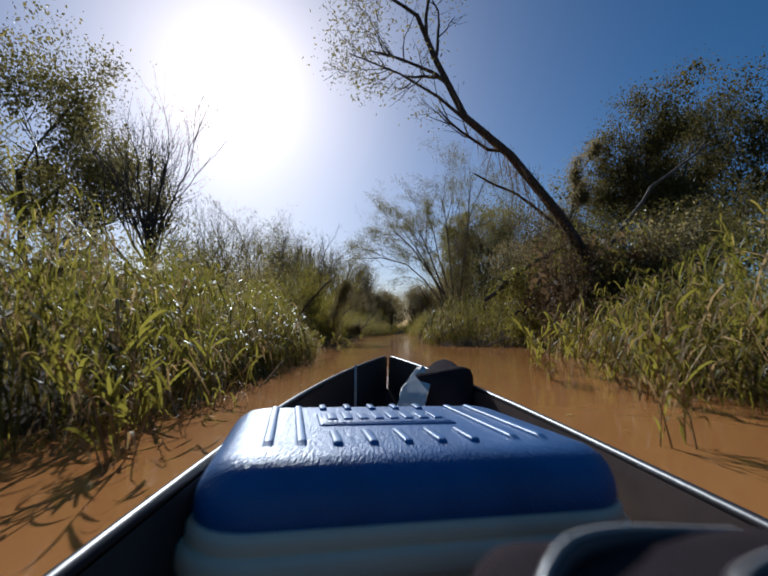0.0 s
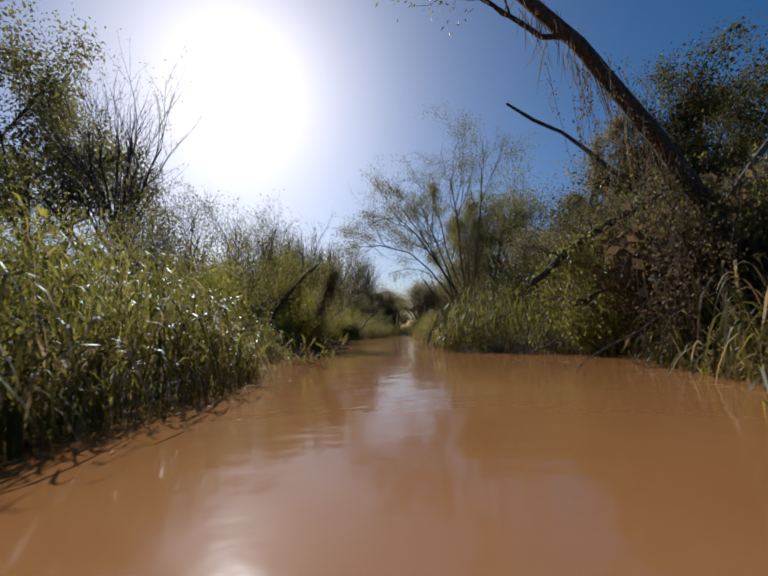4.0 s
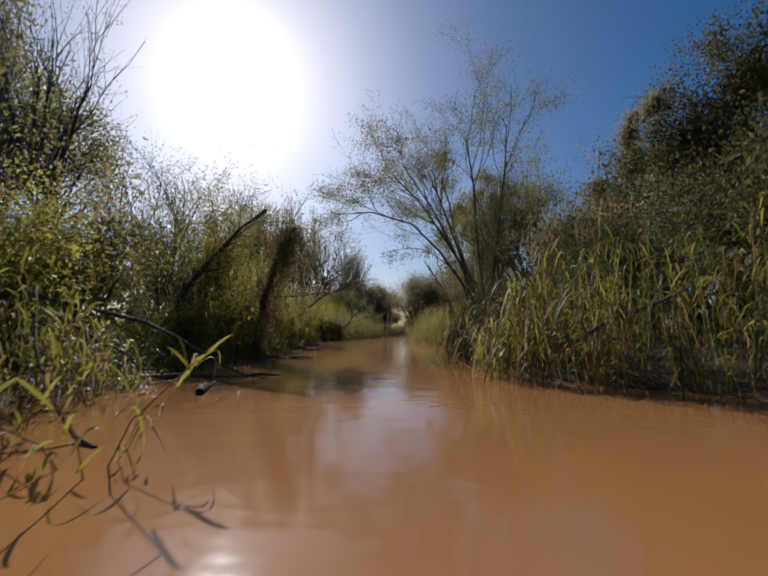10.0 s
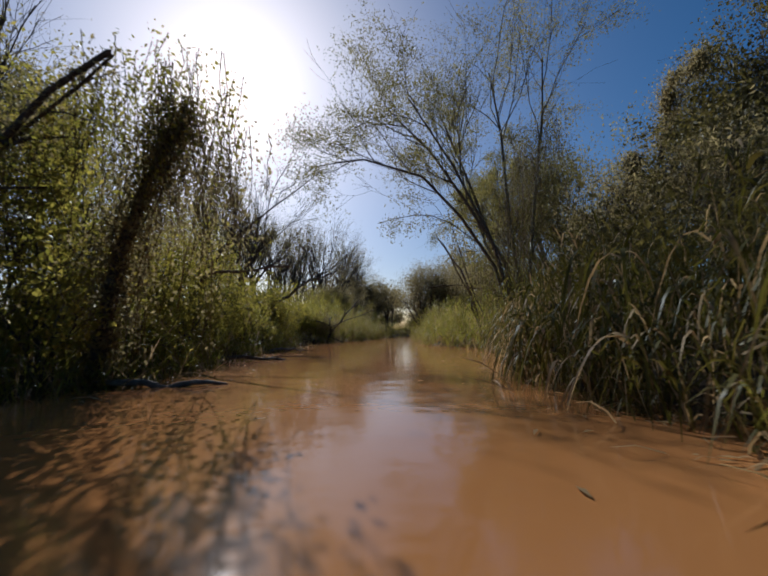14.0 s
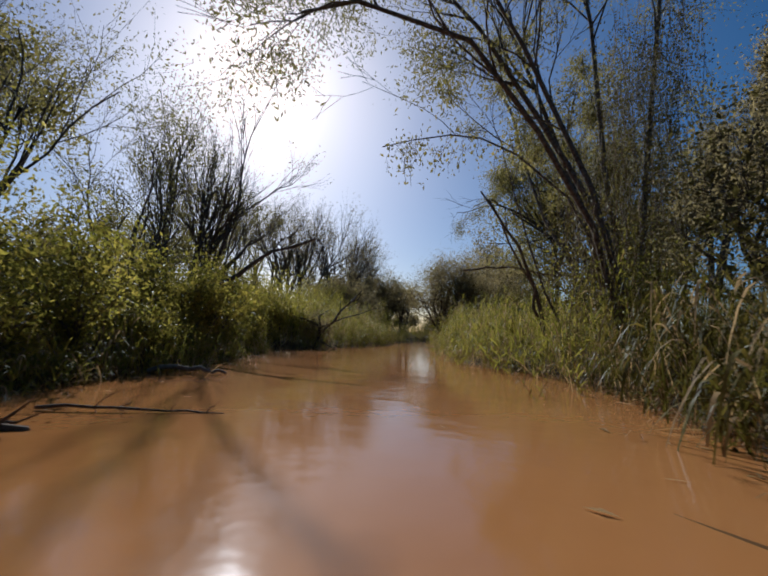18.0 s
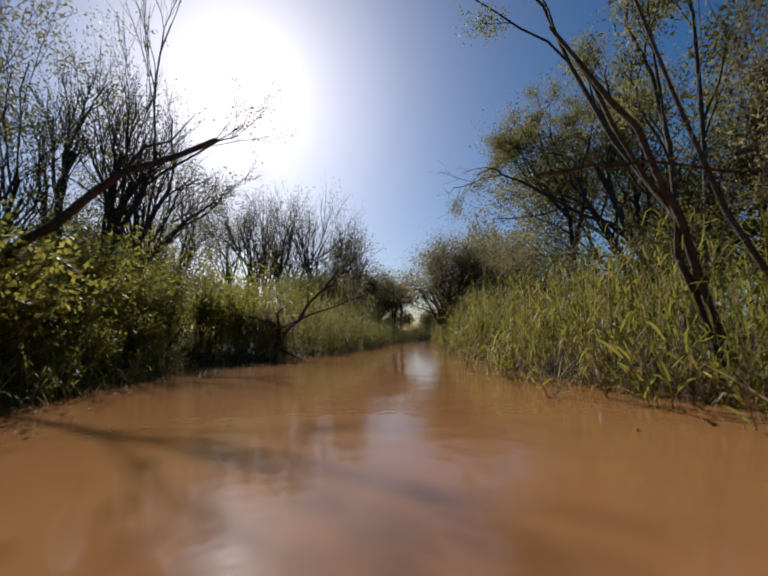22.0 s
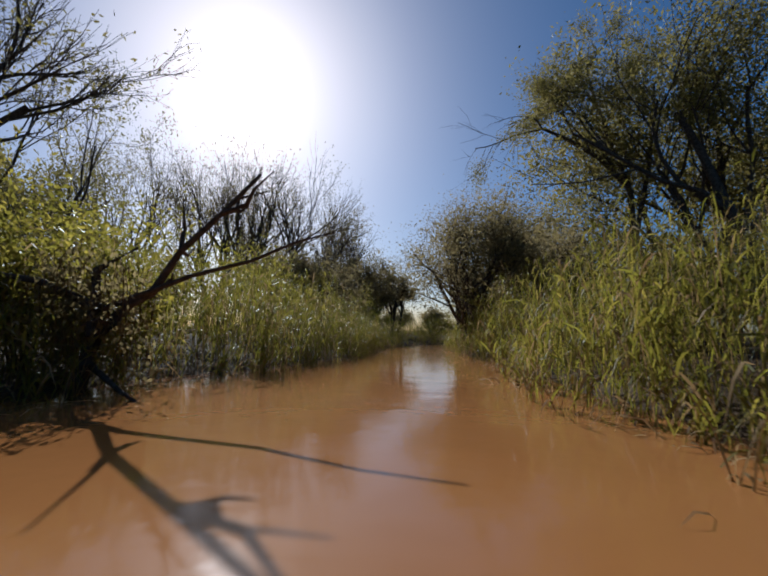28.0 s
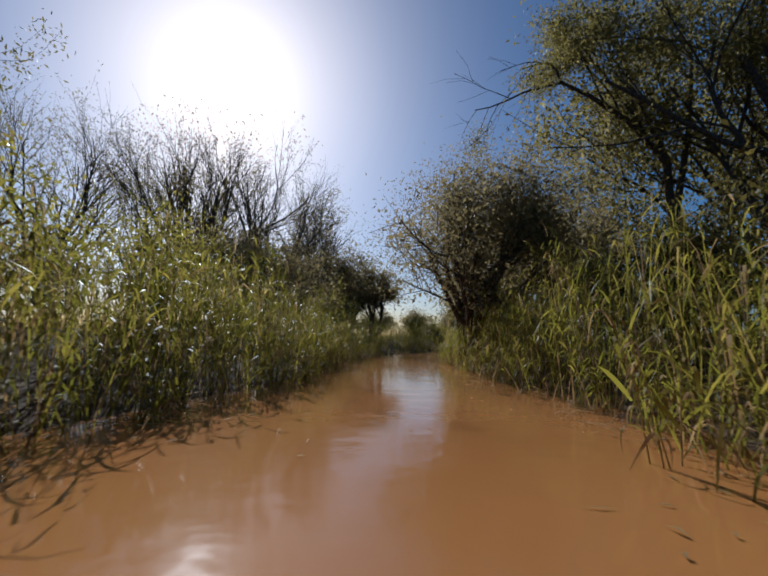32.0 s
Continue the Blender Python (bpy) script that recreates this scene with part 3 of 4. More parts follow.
def creepers(owner, points, n, length, seed, leaf, size=0.06, per=16, jitter=0.14, loose=0.05, name="creeper"):
    """Strands of creeper that hang from a line of points down towards the ground, with leaves along them."""
    rng = np.random.default_rng(seed)
    p = np.array(points, float)
    f = rng.uniform(0, len(p) - 1.001, n)
    i = f.astype(int)
    top = p[i] + (p[i + 1] - p[i]) * (f - i)[:, None] + rng.normal(0, jitter, (n, 3))
    drop = np.minimum(length * rng.uniform(0.25, 1.1, n), np.maximum(top[:, 2] - 0.04, 0.05))
    sway = rng.normal(0, 0.16, (n, 2)) * drop[:, None]
    s = np.array([0.0, 0.2, 0.45, 0.7, 1.0])
    path = top[:, None] + np.concatenate([sway[:, None] * (s ** 1.5)[None, :, None] + rng.normal(0, 0.025, (n, 5, 2)), -(drop[:, None] * s)[..., None]], 2)
    path -= np.array(owner.location)
    v, q = joined([tube(path[k], [0.005, 0.005, 0.004, 0.004, 0.003], 3) for k in range(n)])
    tagged(part_np(name + "_stem", v, q, BROWN, owner), kind="stuff")
    if not per:
        return
    k = rng.integers(0, n, n * per)
    w = rng.uniform(0, 3.999, n * per)
    j = w.astype(int)
    c = path[k, j] + (path[k, j + 1] - path[k, j]) * (w - j)[:, None] + rng.normal(0, loose, (n * per, 3))
    v, q = leaves(c, size, rng, 0.6, 0.55)
    tagged(part_np(name + "_foliage", v, q, leaf, owner), kind="stuff")


def dark_fill(owner, low, high, n, size, seed, leaf):
    """Brown withered leaves added as filler, making a creeper mound's shaded inside dark and opaque."""
    rng = np.random.default_rng(seed)
    u = rng.normal(0, 0.42, (n, 3)).clip(-1, 1) * 0.5 + 0.5
    c = np.array(low) + (np.array(high) - np.array(low)) * u - np.array(owner.location)
    v, q = leaves(c, size, rng, 0.4, 0.65)
    tagged(part_np("withered_filler", v, q, leaf, owner), kind="stuff")


TRUNK = [(5.6, 10.4, 1.2), (5.05, 10.35, 1.9), (4.13, 10.3, 3.27), (2.95, 10.1, 4.7)]
creepers(lean, TRUNK, 150, 2.2, 13, BROWN, 0.05, 22, 0.2)
creepers(lean, TRUNK[:3], 60, 1.6, 15, CREEPER, 0.07, 16, 0.25)
creepers(lean, [(6.9, 10.8, 2.7), (5.4, 10.3, 2.3), (4.3, 9.9, 1.7), (3.6, 9.7, 1.1)], 190, 2.2, 14, BROWN, 0.06, 20, 0.3)
creepers(lean, [(7.2, 10.6, 3.3), (5.8, 10.0, 2.9), (4.6, 9.7, 2.2)], 110, 2.4, 16, CREEPER, 0.075, 16, 0.3)
dark_fill(lean, (3.6, 9.7, 0.0), (8.0, 12.4, 2.9), 2600, 0.22, 17, BROWN)


def pole(name, points, radius, seed, label, category="dead branch", mat=None, twigs=4, rough=0.03, end=0.45):
    """A bare dead stem, with broken side twigs."""
    rng = np.random.default_rng(seed)
    p = np.array(points, float)
    at = p[0].copy()
    t = np.linspace(0, 1, 9)
    src = np.linspace(0, 1, len(p))
    q = np.stack([np.interp(t, src, p[:, k]) for k in range(3)], 1) - at
    q[1:-1] += rng.normal(0, rough, (7, 3))
    root = new(name)
    root.location = at
    tip = unit(q[-1] - q[-2])
    jag = np.concatenate([q, [q[-1] + tip * radius * end * 0.3, q[-1] + tip * radius * end * 1.1]])
    v, f = tube(jag, np.concatenate([np.linspace(radius, radius * end, 9) * rng.uniform(0.88, 1.12, 9), [radius * end * 0.7, 0.001]]), 7)
    part_np("stem", v, f, mat or DEAD, root, smooth=True)
    size = np.linalg.norm(p[-1] - p[0])
    for _ in range(twigs):
        i = rng.integers(2, 8)
        d = unit(unit(q[i + 1] - q[i]) + rng.normal(0, 0.7, 3))
        ln = size * rng.uniform(0.08, 0.25)
        pts = np.array([q[i], q[i] + d * ln * 0.3 + rng.normal(0, 0.05 * ln, 3), q[i] + d * ln * 0.65 + rng.normal(0, 0.1 * ln, 3), q[i] + d * ln + rng.normal(0, 0.12 * ln, 3)])
        v, f = tube(pts, [radius * 0.35, radius * 0.27, radius * 0.18, radius * 0.06], 5)
        part_np("side_twig", v, f, mat or DEAD, root, smooth=True)
    return tagged(root, label, category)


pole("dead_branch", [(5.43, 10.9, 2.4), (6.77, 10.8, 4.07), (8.24, 10.7, 5.19)], 0.055, 31, "pale dead branch rising out of the bank vines", mat=PALE)
pole("dead_tree", [(-5.0, 18.2, 0.0), (-4.26, 18.3, 0.87), (-3.65, 18.3, 1.85), (-2.45, 18.3, 2.95)], 0.062, 32, "dark bare trunk leaning out from the bank", "dead tree", BARK, 5)
pole("dead_tree", [(-4.3, 22.5, -0.1), (-3.04, 22.6, 2.12), (-1.23, 22.6, 3.56)], 0.045, 33, "thin dead trunk slanting up over the water", "dead tree", BARK, 2, 0.03, 0.12)
pole("dead_branch", [(-3.95, 22.0, 1.42), (-1.7, 22.0, 1.62)], 0.035, 34, "level broken branch reaching out of the thicket", twigs=2)
pole("dead_tree", [(-5.0, 29.1, 0.2), (-3.8, 29.0, 1.4), (-2.95, 29.0, 2.08), (-1.76, 29.0, 2.52)], 0.06, 35, "bare trunk leaning over the bank with a broken end", "dead tree", BARK, 3)
pole("broken_pole", [(3.2, 29.1, 0.1), (2.83, 29.05, 1.5), (2.4, 29.05, 2.6), (1.67, 29.05, 3.63)], 0.05, 36, "bare broken stem leaning over the reeds", twigs=1)
pole("broken_pole", [(3.15, 29.2, 0.1), (2.75, 29.15, 1.6), (1.85, 29.15, 3.5)], 0.04, 37, "bare broken stem leaning over the reeds", twigs=0)
pole("dead_branch", [(1.25, 28.5, 1.87), (2.15, 28.5, 1.95), (3.4, 28.5, 1.8)], 0.02, 38, "level thin branch among the willow stems", twigs=2)
for k, (x, y, z) in enumerate([(-5.53, 28.1, 1.82), (-5.0, 27.6, 1.6), (-5.7, 29.5, 1.9)]):
    pole("stump_post", [(x - 0.05, y, 0.1), (x, y, z)], 0.055, 40 + k, "dark broken standing stump among the shrubs", "stump", BARK, 1)


def vine_snag(points, radius, thick, n, seed):
    snag = pole("vine_snag", points, radius, seed, "dead snag wrapped in dark hanging vines", "dead tree", BARK, 2)
    rng = np.random.default_rng(seed + 1)
    p = np.array(points, float) - np.array(points[0], float)
    f = rng.uniform(0, len(p) - 1.001, n)
    i = f.astype(int)
    c = p[i] + (p[i + 1] - p[i]) * (f - i)[:, None] + rng.normal(0, thick, (n, 3)) * np.array([1, 1, 0.6])
    v, q = leaves(c, 0.05, rng, 0.5, 0.5)
    tagged(part_np("vine_cover", v, q, DARK, snag), kind="stuff")
    return snag


snag = vine_snag([(-2.8, 18.8, -0.1), (-2.6, 18.8, 1.14), (-2.3, 18.8, 2.1), (-2.0, 18.8, 2.7)], 0.08, 0.13, 7000, 71)
creepers(snag, [(-2.75, 18.8, 1.3), (-2.3, 18.85, 2.5), (-1.9, 18.8, 2.75), (-1.65, 18.9, 2.3)], 130, 1.7, 79, DARK, 0.045, 38, 0.2, 0.06)
canopy = vine_snag([(-4.26, 18.35, 0.87), (-3.65, 18.35, 1.85), (-2.45, 18.35, 2.95)], 0.03, 0.12, 1600, 78)
creepers(canopy, [(-4.1, 18.6, 1.5), (-3.6, 18.6, 2.1), (-2.5, 18.6, 3.0), (-1.6, 18.6, 2.95)], 130, 1.6, 80, SHRUB, 0.045, 36, 0.16, 0.07)
vine_snag([(-5.3, 34.8, 0.2), (-5.2, 34.8, 1.6), (-5.0, 34.8, 2.3)], 0.06, 0.16, 1600, 73)
pole("dead_branch", [(2.75, 12.6, 0.05), (3.3, 12.4, 0.3), (3.9, 12.2, 0.62)], 0.03, 75, "pale fallen branch lying in the vines", mat=PALE, twigs=2)
pole("dead_branch", [(3.4, 12.0, 0.95), (4.3, 12.0, 1.3)], 0.05, 76, "broken dark branch end among the vines", mat=BARK, twigs=1)
# fallen dead tree at the bend
fallen = pole("fallen_tree", [(-2.96, 34.90, -0.22), (-2.66, 34.84, 0.55), (-2.25, 35.02, 1.03), (-1.36, 35.02, 2.04)], 0.08, 50, "dark fallen dead tree standing in the shallows", "dead tree", BARK, 7, 0.03, 0.2)


def limb_of(owner, points, radius):
    p = np.array(points, float) - np.array(owner.location)
    v, f = tube(p, np.linspace(radius, radius * 0.25, len(p)), 7)
    part_np("limb", v, f, BARK, owner, smooth=True)


limb_of(fallen, [(-2.66, 34.84, 0.73), (-1.97, 35.02, 1.06), (-1.41, 35.06, 1.22), (-1.00, 35.02, 1.39), (-0.64, 35.02, 1.49)], 0.028)
limb_of(fallen, [(-2.66, 34.84, 0.73), (-3.20, 34.78, 0.97), (-3.79, 34.66, 1.06)], 0.05)
limb_of(fallen, [(-2.72, 34.84, 0.49), (-2.78, 34.90, 1.09), (-2.49, 35.02, 1.32)], 0.06)
limb_of(fallen, [(-2.72, 34.84, 0.25), (-2.25, 34.54, 0.07), (-1.77, 34.42, -0.16)], 0.03)
# sagging branch with a few hanging leaves beside the leaning tree
ARCH = [(6.2, 13.0, 3.5), (4.6, 12.4, 2.7), (3.4, 11.95, 2.0), (2.5, 11.6, 1.33)]
arch = pole("creeper_branch", ARCH, 0.07, 71, "broken dead branch arching under bright green creepers", mat=BARK, twigs=2, end=0.8)
creepers(arch, [(3.6, 12.05, 2.15), (3.2, 11.9, 1.9), (2.65, 11.68, 1.48)], 60, 0.7, 177, CREEPER, 0.07, 16, 0.12, 0.08)
creepers(arch, ARCH[:3], 80, 1.7, 171, CREEPER, 0.075, 26, 0.14, 0.08)
creepers(arch, [(6.4, 13.0, 3.6), (5.0, 12.8, 2.9), (4.0, 12.5, 2.2), (3.5, 12.4, 1.7)], 150, 2.0, 172, CREEPER, 0.06, 26, 0.3, 0.1)
creepers(arch, [(5.4, 12.5, 2.9), (4.2, 11.9, 2.4), (3.0, 11.7, 1.6)], 26, 2.3, 173, BROWN, per=0, name="bare_vine")
dark_fill(arch, (3.4, 12.4, 0.0), (8.2, 14.6, 2.9), 3800, 0.1, 176, BROWN)
pole("dead_branch", [(6.6, 13.6, 1.2), (5.6, 13.5, 3.5), (4.3, 13.3, 4.65), (2.6, 12.75, 5.3)], 0.075, 174, "bare dark branch jutting high from the vine mound", mat=BARK, twigs=0, end=0.4)
pole("creeper_branch", [(4.4, 10.0, 0.95), (3.2, 9.7, 0.5), (2.2, 9.4, -0.05)], 0.013, 72, "pale dead branch reaching into the water", mat=PALE, twigs=4)
# drift wood
pole("drift_pole", [(-4.6, 14.3, 1.2), (-3.07, 15.4, 0.67), (-1.75, 15.5, -0.03)], 0.035, 51, "long wet pole slanting into the water", twigs=1)
pole("drift_pole", [(-3.6, 14.6, 0.75), (-2.5, 14.9, -0.05)], 0.02, 52, "thin stick slanting into the water", twigs=0)
pole("drift_log", [(-3.4, 14.9, 0.0), (-2.3, 15.3, 0.02), (-1.45, 15.6, 0.0)], 0.035, 53, "dark wet log afloat beside the bank", "log", twigs=2, rough=0.015)
pole("drift_log", [(-2.75, 18.75, 0.02), (-2.1, 18.8, 0.03), (-1.6, 19.0, 0.0)], 0.04, 54, "bleached drift log at the water's edge", "log", PALE, 2, 0.02)
pole("drift_log", [(-3.4, 22.5, 0.03), (-2.6, 22.3, 0.05), (-1.9, 22.6, 0.0)], 0.045, 55, "dark drift log with broken twigs", "log", twigs=6, rough=0.02)
pole("drift_log", [(-3.0, 25.5, 0.02), (-2.4, 25.62, 0.1), (-2.1, 25.7, 0.02)], 0.035, 56, "bleached curved drift log", "log", PALE, 1, 0.02)
pole("drift_twig", [(-2.3, 23.1, 0.02), (-1.6, 23.2, 0.03), (-1.1, 23.3, 0.0)], 0.012, 57, "thin twig afloat with broken stems", "twig", twigs=6, rough=0.01)
pole("drift_twig", [(-1.5, 12.2, 0.0), (-2.1, 12.6, 0.35), (-2.6, 13.1, 0.9)], 0.015, 58, "thin bent branch leaning over the water", "twig", twigs=3)
pole("drift_log", [(-1.75, 13.95, 0.02), (-2.0, 14.9, 0.0)], 0.04, 59, "short dark log afloat", "log", twigs=0, rough=0.01)
pole("drift_twig", [(1.7, 14.6, 0.35), (1.95, 14.5, 0.5), (3.0, 14.4, 1.0)], 0.03, 60, "pale dead branch lying across the reeds", "twig", PALE, 2)

# willow clump arching over the water
clump = tree("willow_clump", (4.0, 27.7, 0.3), [([(3.9, 27.6, 0.2), (3.5, 27.5, 2.5), (2.4, 27.4, 4.3), (1.27, 27.2, 5.9), (0.3, 27.0, 6.8)], 9, 0.07), ([(4.0, 27.9, 0.2), (3.4, 28.2, 3.0), (2.6, 28.4, 5.5), (1.7, 28.6, 8.0)], 9, 0.07),
     ([(3.7, 27.2, 0.2), (3.0, 26.8, 2.3), (2.0, 26.3, 3.6), (0.9, 25.6, 4.5), (-0.6, 25.4, 4.9), (-1.4, 25.6, 4.9)], 8, 0.055), ([(4.3, 28.2, 0.2), (4.0, 28.6, 4.0), (3.9, 28.9, 7.3), (3.6, 29.0, 9.5)], 8, 0.07),
     ([(4.2, 28.0, 0.3), (4.7, 28.4, 4.0), (5.4, 29.0, 8.0), (5.6, 29.3, 10.2)], 8, 0.07), ([(3.4, 28.4, 0.2), (2.8, 28.5, 1.5), (2.45, 28.5, 2.6), (2.0, 28.5, 4.2)], 4, 0.03), ([(3.8, 27.0, 0.2), (3.0, 26.9, 3.0), (1.9, 26.7, 5.2), (0.6, 26.2, 7.0)], 8, 0.06), ([(3.8, 27.5, 0.2), (3.5, 27.4, 1.7), (2.8, 27.3, 2.95), (1.9, 27.1, 3.6), (1.3, 27.05, 3.85), (0.8, 27.0, 3.87), (0.2, 26.95, 3.75), (-0.3, 26.9, 3.6)], 2, 0.024)], 21,
     "clump of slender willow stems arching over the river", leaf_n=38000, leaf_size=0.085, leaf_spread=0.2, bark=STEM, kids=(3, 4), up=0.03, spread=0.6, ratio=0.3)
creepers(clump, [(2.9, 26.9, 2.4), (3.5, 27.6, 3.2), (3.9, 28.4, 4.4), (4.6, 28.4, 4.4), (5.0, 28.8, 5.0)], 150, 3.2, 210, OLIVE, 0.052, 48, 0.45, 0.1)
creepers(clump, [(4.1, 28.7, 5.6), (4.6, 28.5, 6.4), (5.2, 28.9, 7.2), (5.6, 29.3, 8.6)], 150, 4.6, 213, OLIVE, 0.055, 60, 0.4, 0.1)
creepers(clump, [(3.0, 26.6, 1.5), (3.6, 27.2, 2.0), (4.4, 27.6, 2.3)], 90, 1.7, 211, CREEPER, 0.05, 34, 0.4, 0.08)
creepers(clump, [(1.9, 27.1, 3.6), (1.2, 27.05, 3.88), (0.5, 26.97, 3.8), (-0.3, 26.9, 3.6)], 46, 0.45, 214, WILLOW, 0.07, 9, 0.12, 0.1)
creepers(fallen, [(-3.3, 34.8, 0.9), (-2.8, 34.85, 1.1), (-2.4, 34.95, 1.0)], 70, 1.0, 212, DARK, 0.06, 20, 0.12, 0.06)
# twiggy tree behind the shrubs
tree("twiggy_tree", (-8.3, 36, 0.5), [((0.05, 0, 1), 6.0, 0.16), ((0.22, 0.1, 1), 6.0, 0.12), ((0.36, -0.1, 1), 5.6, 0.11), ((0.13, 0.1, 1), 6.0, 0.11), ((0.48, 0.05, 1), 5.0, 0.1)], 22, "tree with a fan of fine twigs and few leaves", leaf_n=2400, leaf_size=0.11, leaf_spread=0.15,
     kids=(6, 7), spread=0.24, up=0.1, shrink=0.5)
tree("slender_willow", (4.9, 32.0, 0.4), [((-0.03, 0.1, 1), 10.4, 0.07), ((0.04, 0.14, 1), 9.2, 0.06), ((0.1, 0.1, 1), 8.0, 0.055)], 23, "tall slender willow with feathery narrow crown", leaf_n=13000, leaf_size=0.1, leaf_spread=0.2,
     bark=STEM, kids=(4, 5), spread=0.3, shrink=0.28, ratio=0.3, up=0.06)
# willow with a leaning fork on the far bank
tree("forked_willow", (10.7, 50, 0.5), [([(10.7, 50, 0.3), (10.5, 50.1, 7.2), (9.2, 50, 8.6), (7.6, 49.7, 9.4), (6.4, 49.5, 9.8)], 5, 0.16), ([(10.5, 50, 7.0), (9.9, 50.4, 9.5), (9.4, 50.8, 12.0), (9.2, 51, 13.4)], 5, 0.12),
     ([(10.6, 50, 5.0), (11.6, 50.4, 8.5), (12.2, 50.8, 11.5), (12.4, 51, 12.8)], 5, 0.13), ([(9.8, 50.1, 8.3), (8.4, 50.2, 10.6), (7.4, 50.2, 11.9)], 4, 0.08)], 24, "big willow forking over the reeds with clumped foliage", leaf_n=36000, leaf_size=0.11, leaf_spread=0.22, kids=(4, 5), up=0.02, limb_droop=0.08, fill=0.55)
# x, y, height, kind, seed, leaves, leaf size, spread of the foliage
SPECS = [
    (26.2, 41.5, 26.5, "willow", 71, 62000, 0.2, 1.0), (31, 45, 31.0, "willow", 16, 30000, 0.24, 1.1), (13.0, 46, 18.5, "willow", 1, 24000, 0.17, 0.7), (17.6, 45.5, 20.0, "column", 55, 22000, 0.17, 0.5), (15.5, 51, 18.0, "willow", 4, 17000, 0.24, 0.8), (20, 54, 19.0, "willow", 3, 15000, 0.28, 0.9),
    (14, 30, 9.6, "willow", 5, 12000, 0.16, 0.5), (5.9, 21.5, 3.3, "willow", 6, 9000, 0.08, 0.2), (7.0, 16, 4.6, "willow", 7, 9000, 0.1, 0.2), (11, 24, 8.0, "willow", 9, 11000, 0.14, 0.45), (9.3, 13.5, 4.6, "willow", 14, 10000, 0.1, 0.36), (13, 17, 7.0, "willow", 8, 13000, 0.12, 0.5),
    (2.3, 46.0, 7.2, "dark", 10, 34000, 0.085, 0.4), (5.0, 47.5, 6.4, "dark", 11, 15000, 0.12, 0.24), (7.5, 53, 8.5, "dark", 12, 11000, 0.16, 0.3), (12, 68, 15.6, "dark", 46, 10000, 0.25, 0.5), (9, 72, 10.4, "dark", 42, 10000, 0.22, 0.4), (-7.5, 78, 10.4, "dark", 41, 10000, 0.22, 0.4),
    (-5.8, 71, 14.0, "bare", 20, 1800, 0.16, 0.2), (-7.0, 62, 13.2, "bare", 21, 1800, 0.16, 0.2), (-9.5, 60, 14.6, "bare", 22, 1800, 0.16, 0.2), (-12.5, 63, 14.6, "bare", 23, 2600, 0.16, 0.25), (-16, 66, 15.9, "bare", 24, 2600, 0.16, 0.25), (-10, 74, 15.9, "bare", 25, 1800, 0.16, 0.2), (-20, 62, 14.6, "bare", 26, 2600, 0.16, 0.25),
    (-2.6, 64, 8.3, "dark", 27, 9000, 0.17, 0.3), (-0.2, 66, 7.4, "dark", 29, 9000, 0.16, 0.3), (-1.7, 69, 8.1, "dark", 28, 9000, 0.17, 0.3), (-8.8, 40, 10.5, "thin", 30, 7000, 0.13, 0.22), (-19, 34, 20.0, "bare", 31, 1200, 0.16, 0.2), (-11, 30, 11.6, "thin", 32, 4000, 0.12, 0.22), (-6.8, 16, 5.4, "thin", 33, 1600, 0.09, 0.18), (-37, 44, 35.0, "willow", 36, 34000, 0.28, 1.3),
    (-7.0, 24, 5.7, "thin", 35, 3200, 0.09, 0.18), (-8.0, 32.0, 7.7, "thin", 37, 4000, 0.1, 0.2), (-13, 46, 7.7, "thin", 38, 7000, 0.14, 0.25), (-4.6, 51, 6.0, "dark", 39, 9000, 0.13, 0.25), (-3.8, 57, 6.5, "dark", 40, 8000, 0.15, 0.28), (-5.4, 20.5, 4.0, "thin", 43, 3200, 0.08, 0.16),
    (-18, 50, 9.0, "willow", 44, 8000, 0.2, 0.35), (-27, 57, 12.8, "willow", 45, 8000, 0.25, 0.4), (-5, 84, 11.7, "dark", 48, 7000, 0.25, 0.45), (-12, 88, 13.0, "dark", 49, 7000, 0.25, 0.45), (7, 104, 6.5, "dark", 60, 5000, 0.3, 0.5), (14, 108, 8.0, "dark", 61, 5000, 0.3, 0.5), (0, 106, 6.5, "dark", 62, 5000, 0.3, 0.5), (22, 104, 8.0, "dark", 63, 5000, 0.3, 0.5), (8.6, 25, 7.2, "dark", 64, 11000, 0.13, 0.28), (7.4, 20.5, 5.4, "dark", 65, 9000, 0.11, 0.24), (10.5, 32, 9.5, "dark", 66, 10000, 0.15, 0.32), (-8.8, 19, 6.2, "thin", 52, 2800, 0.1, 0.2),
]
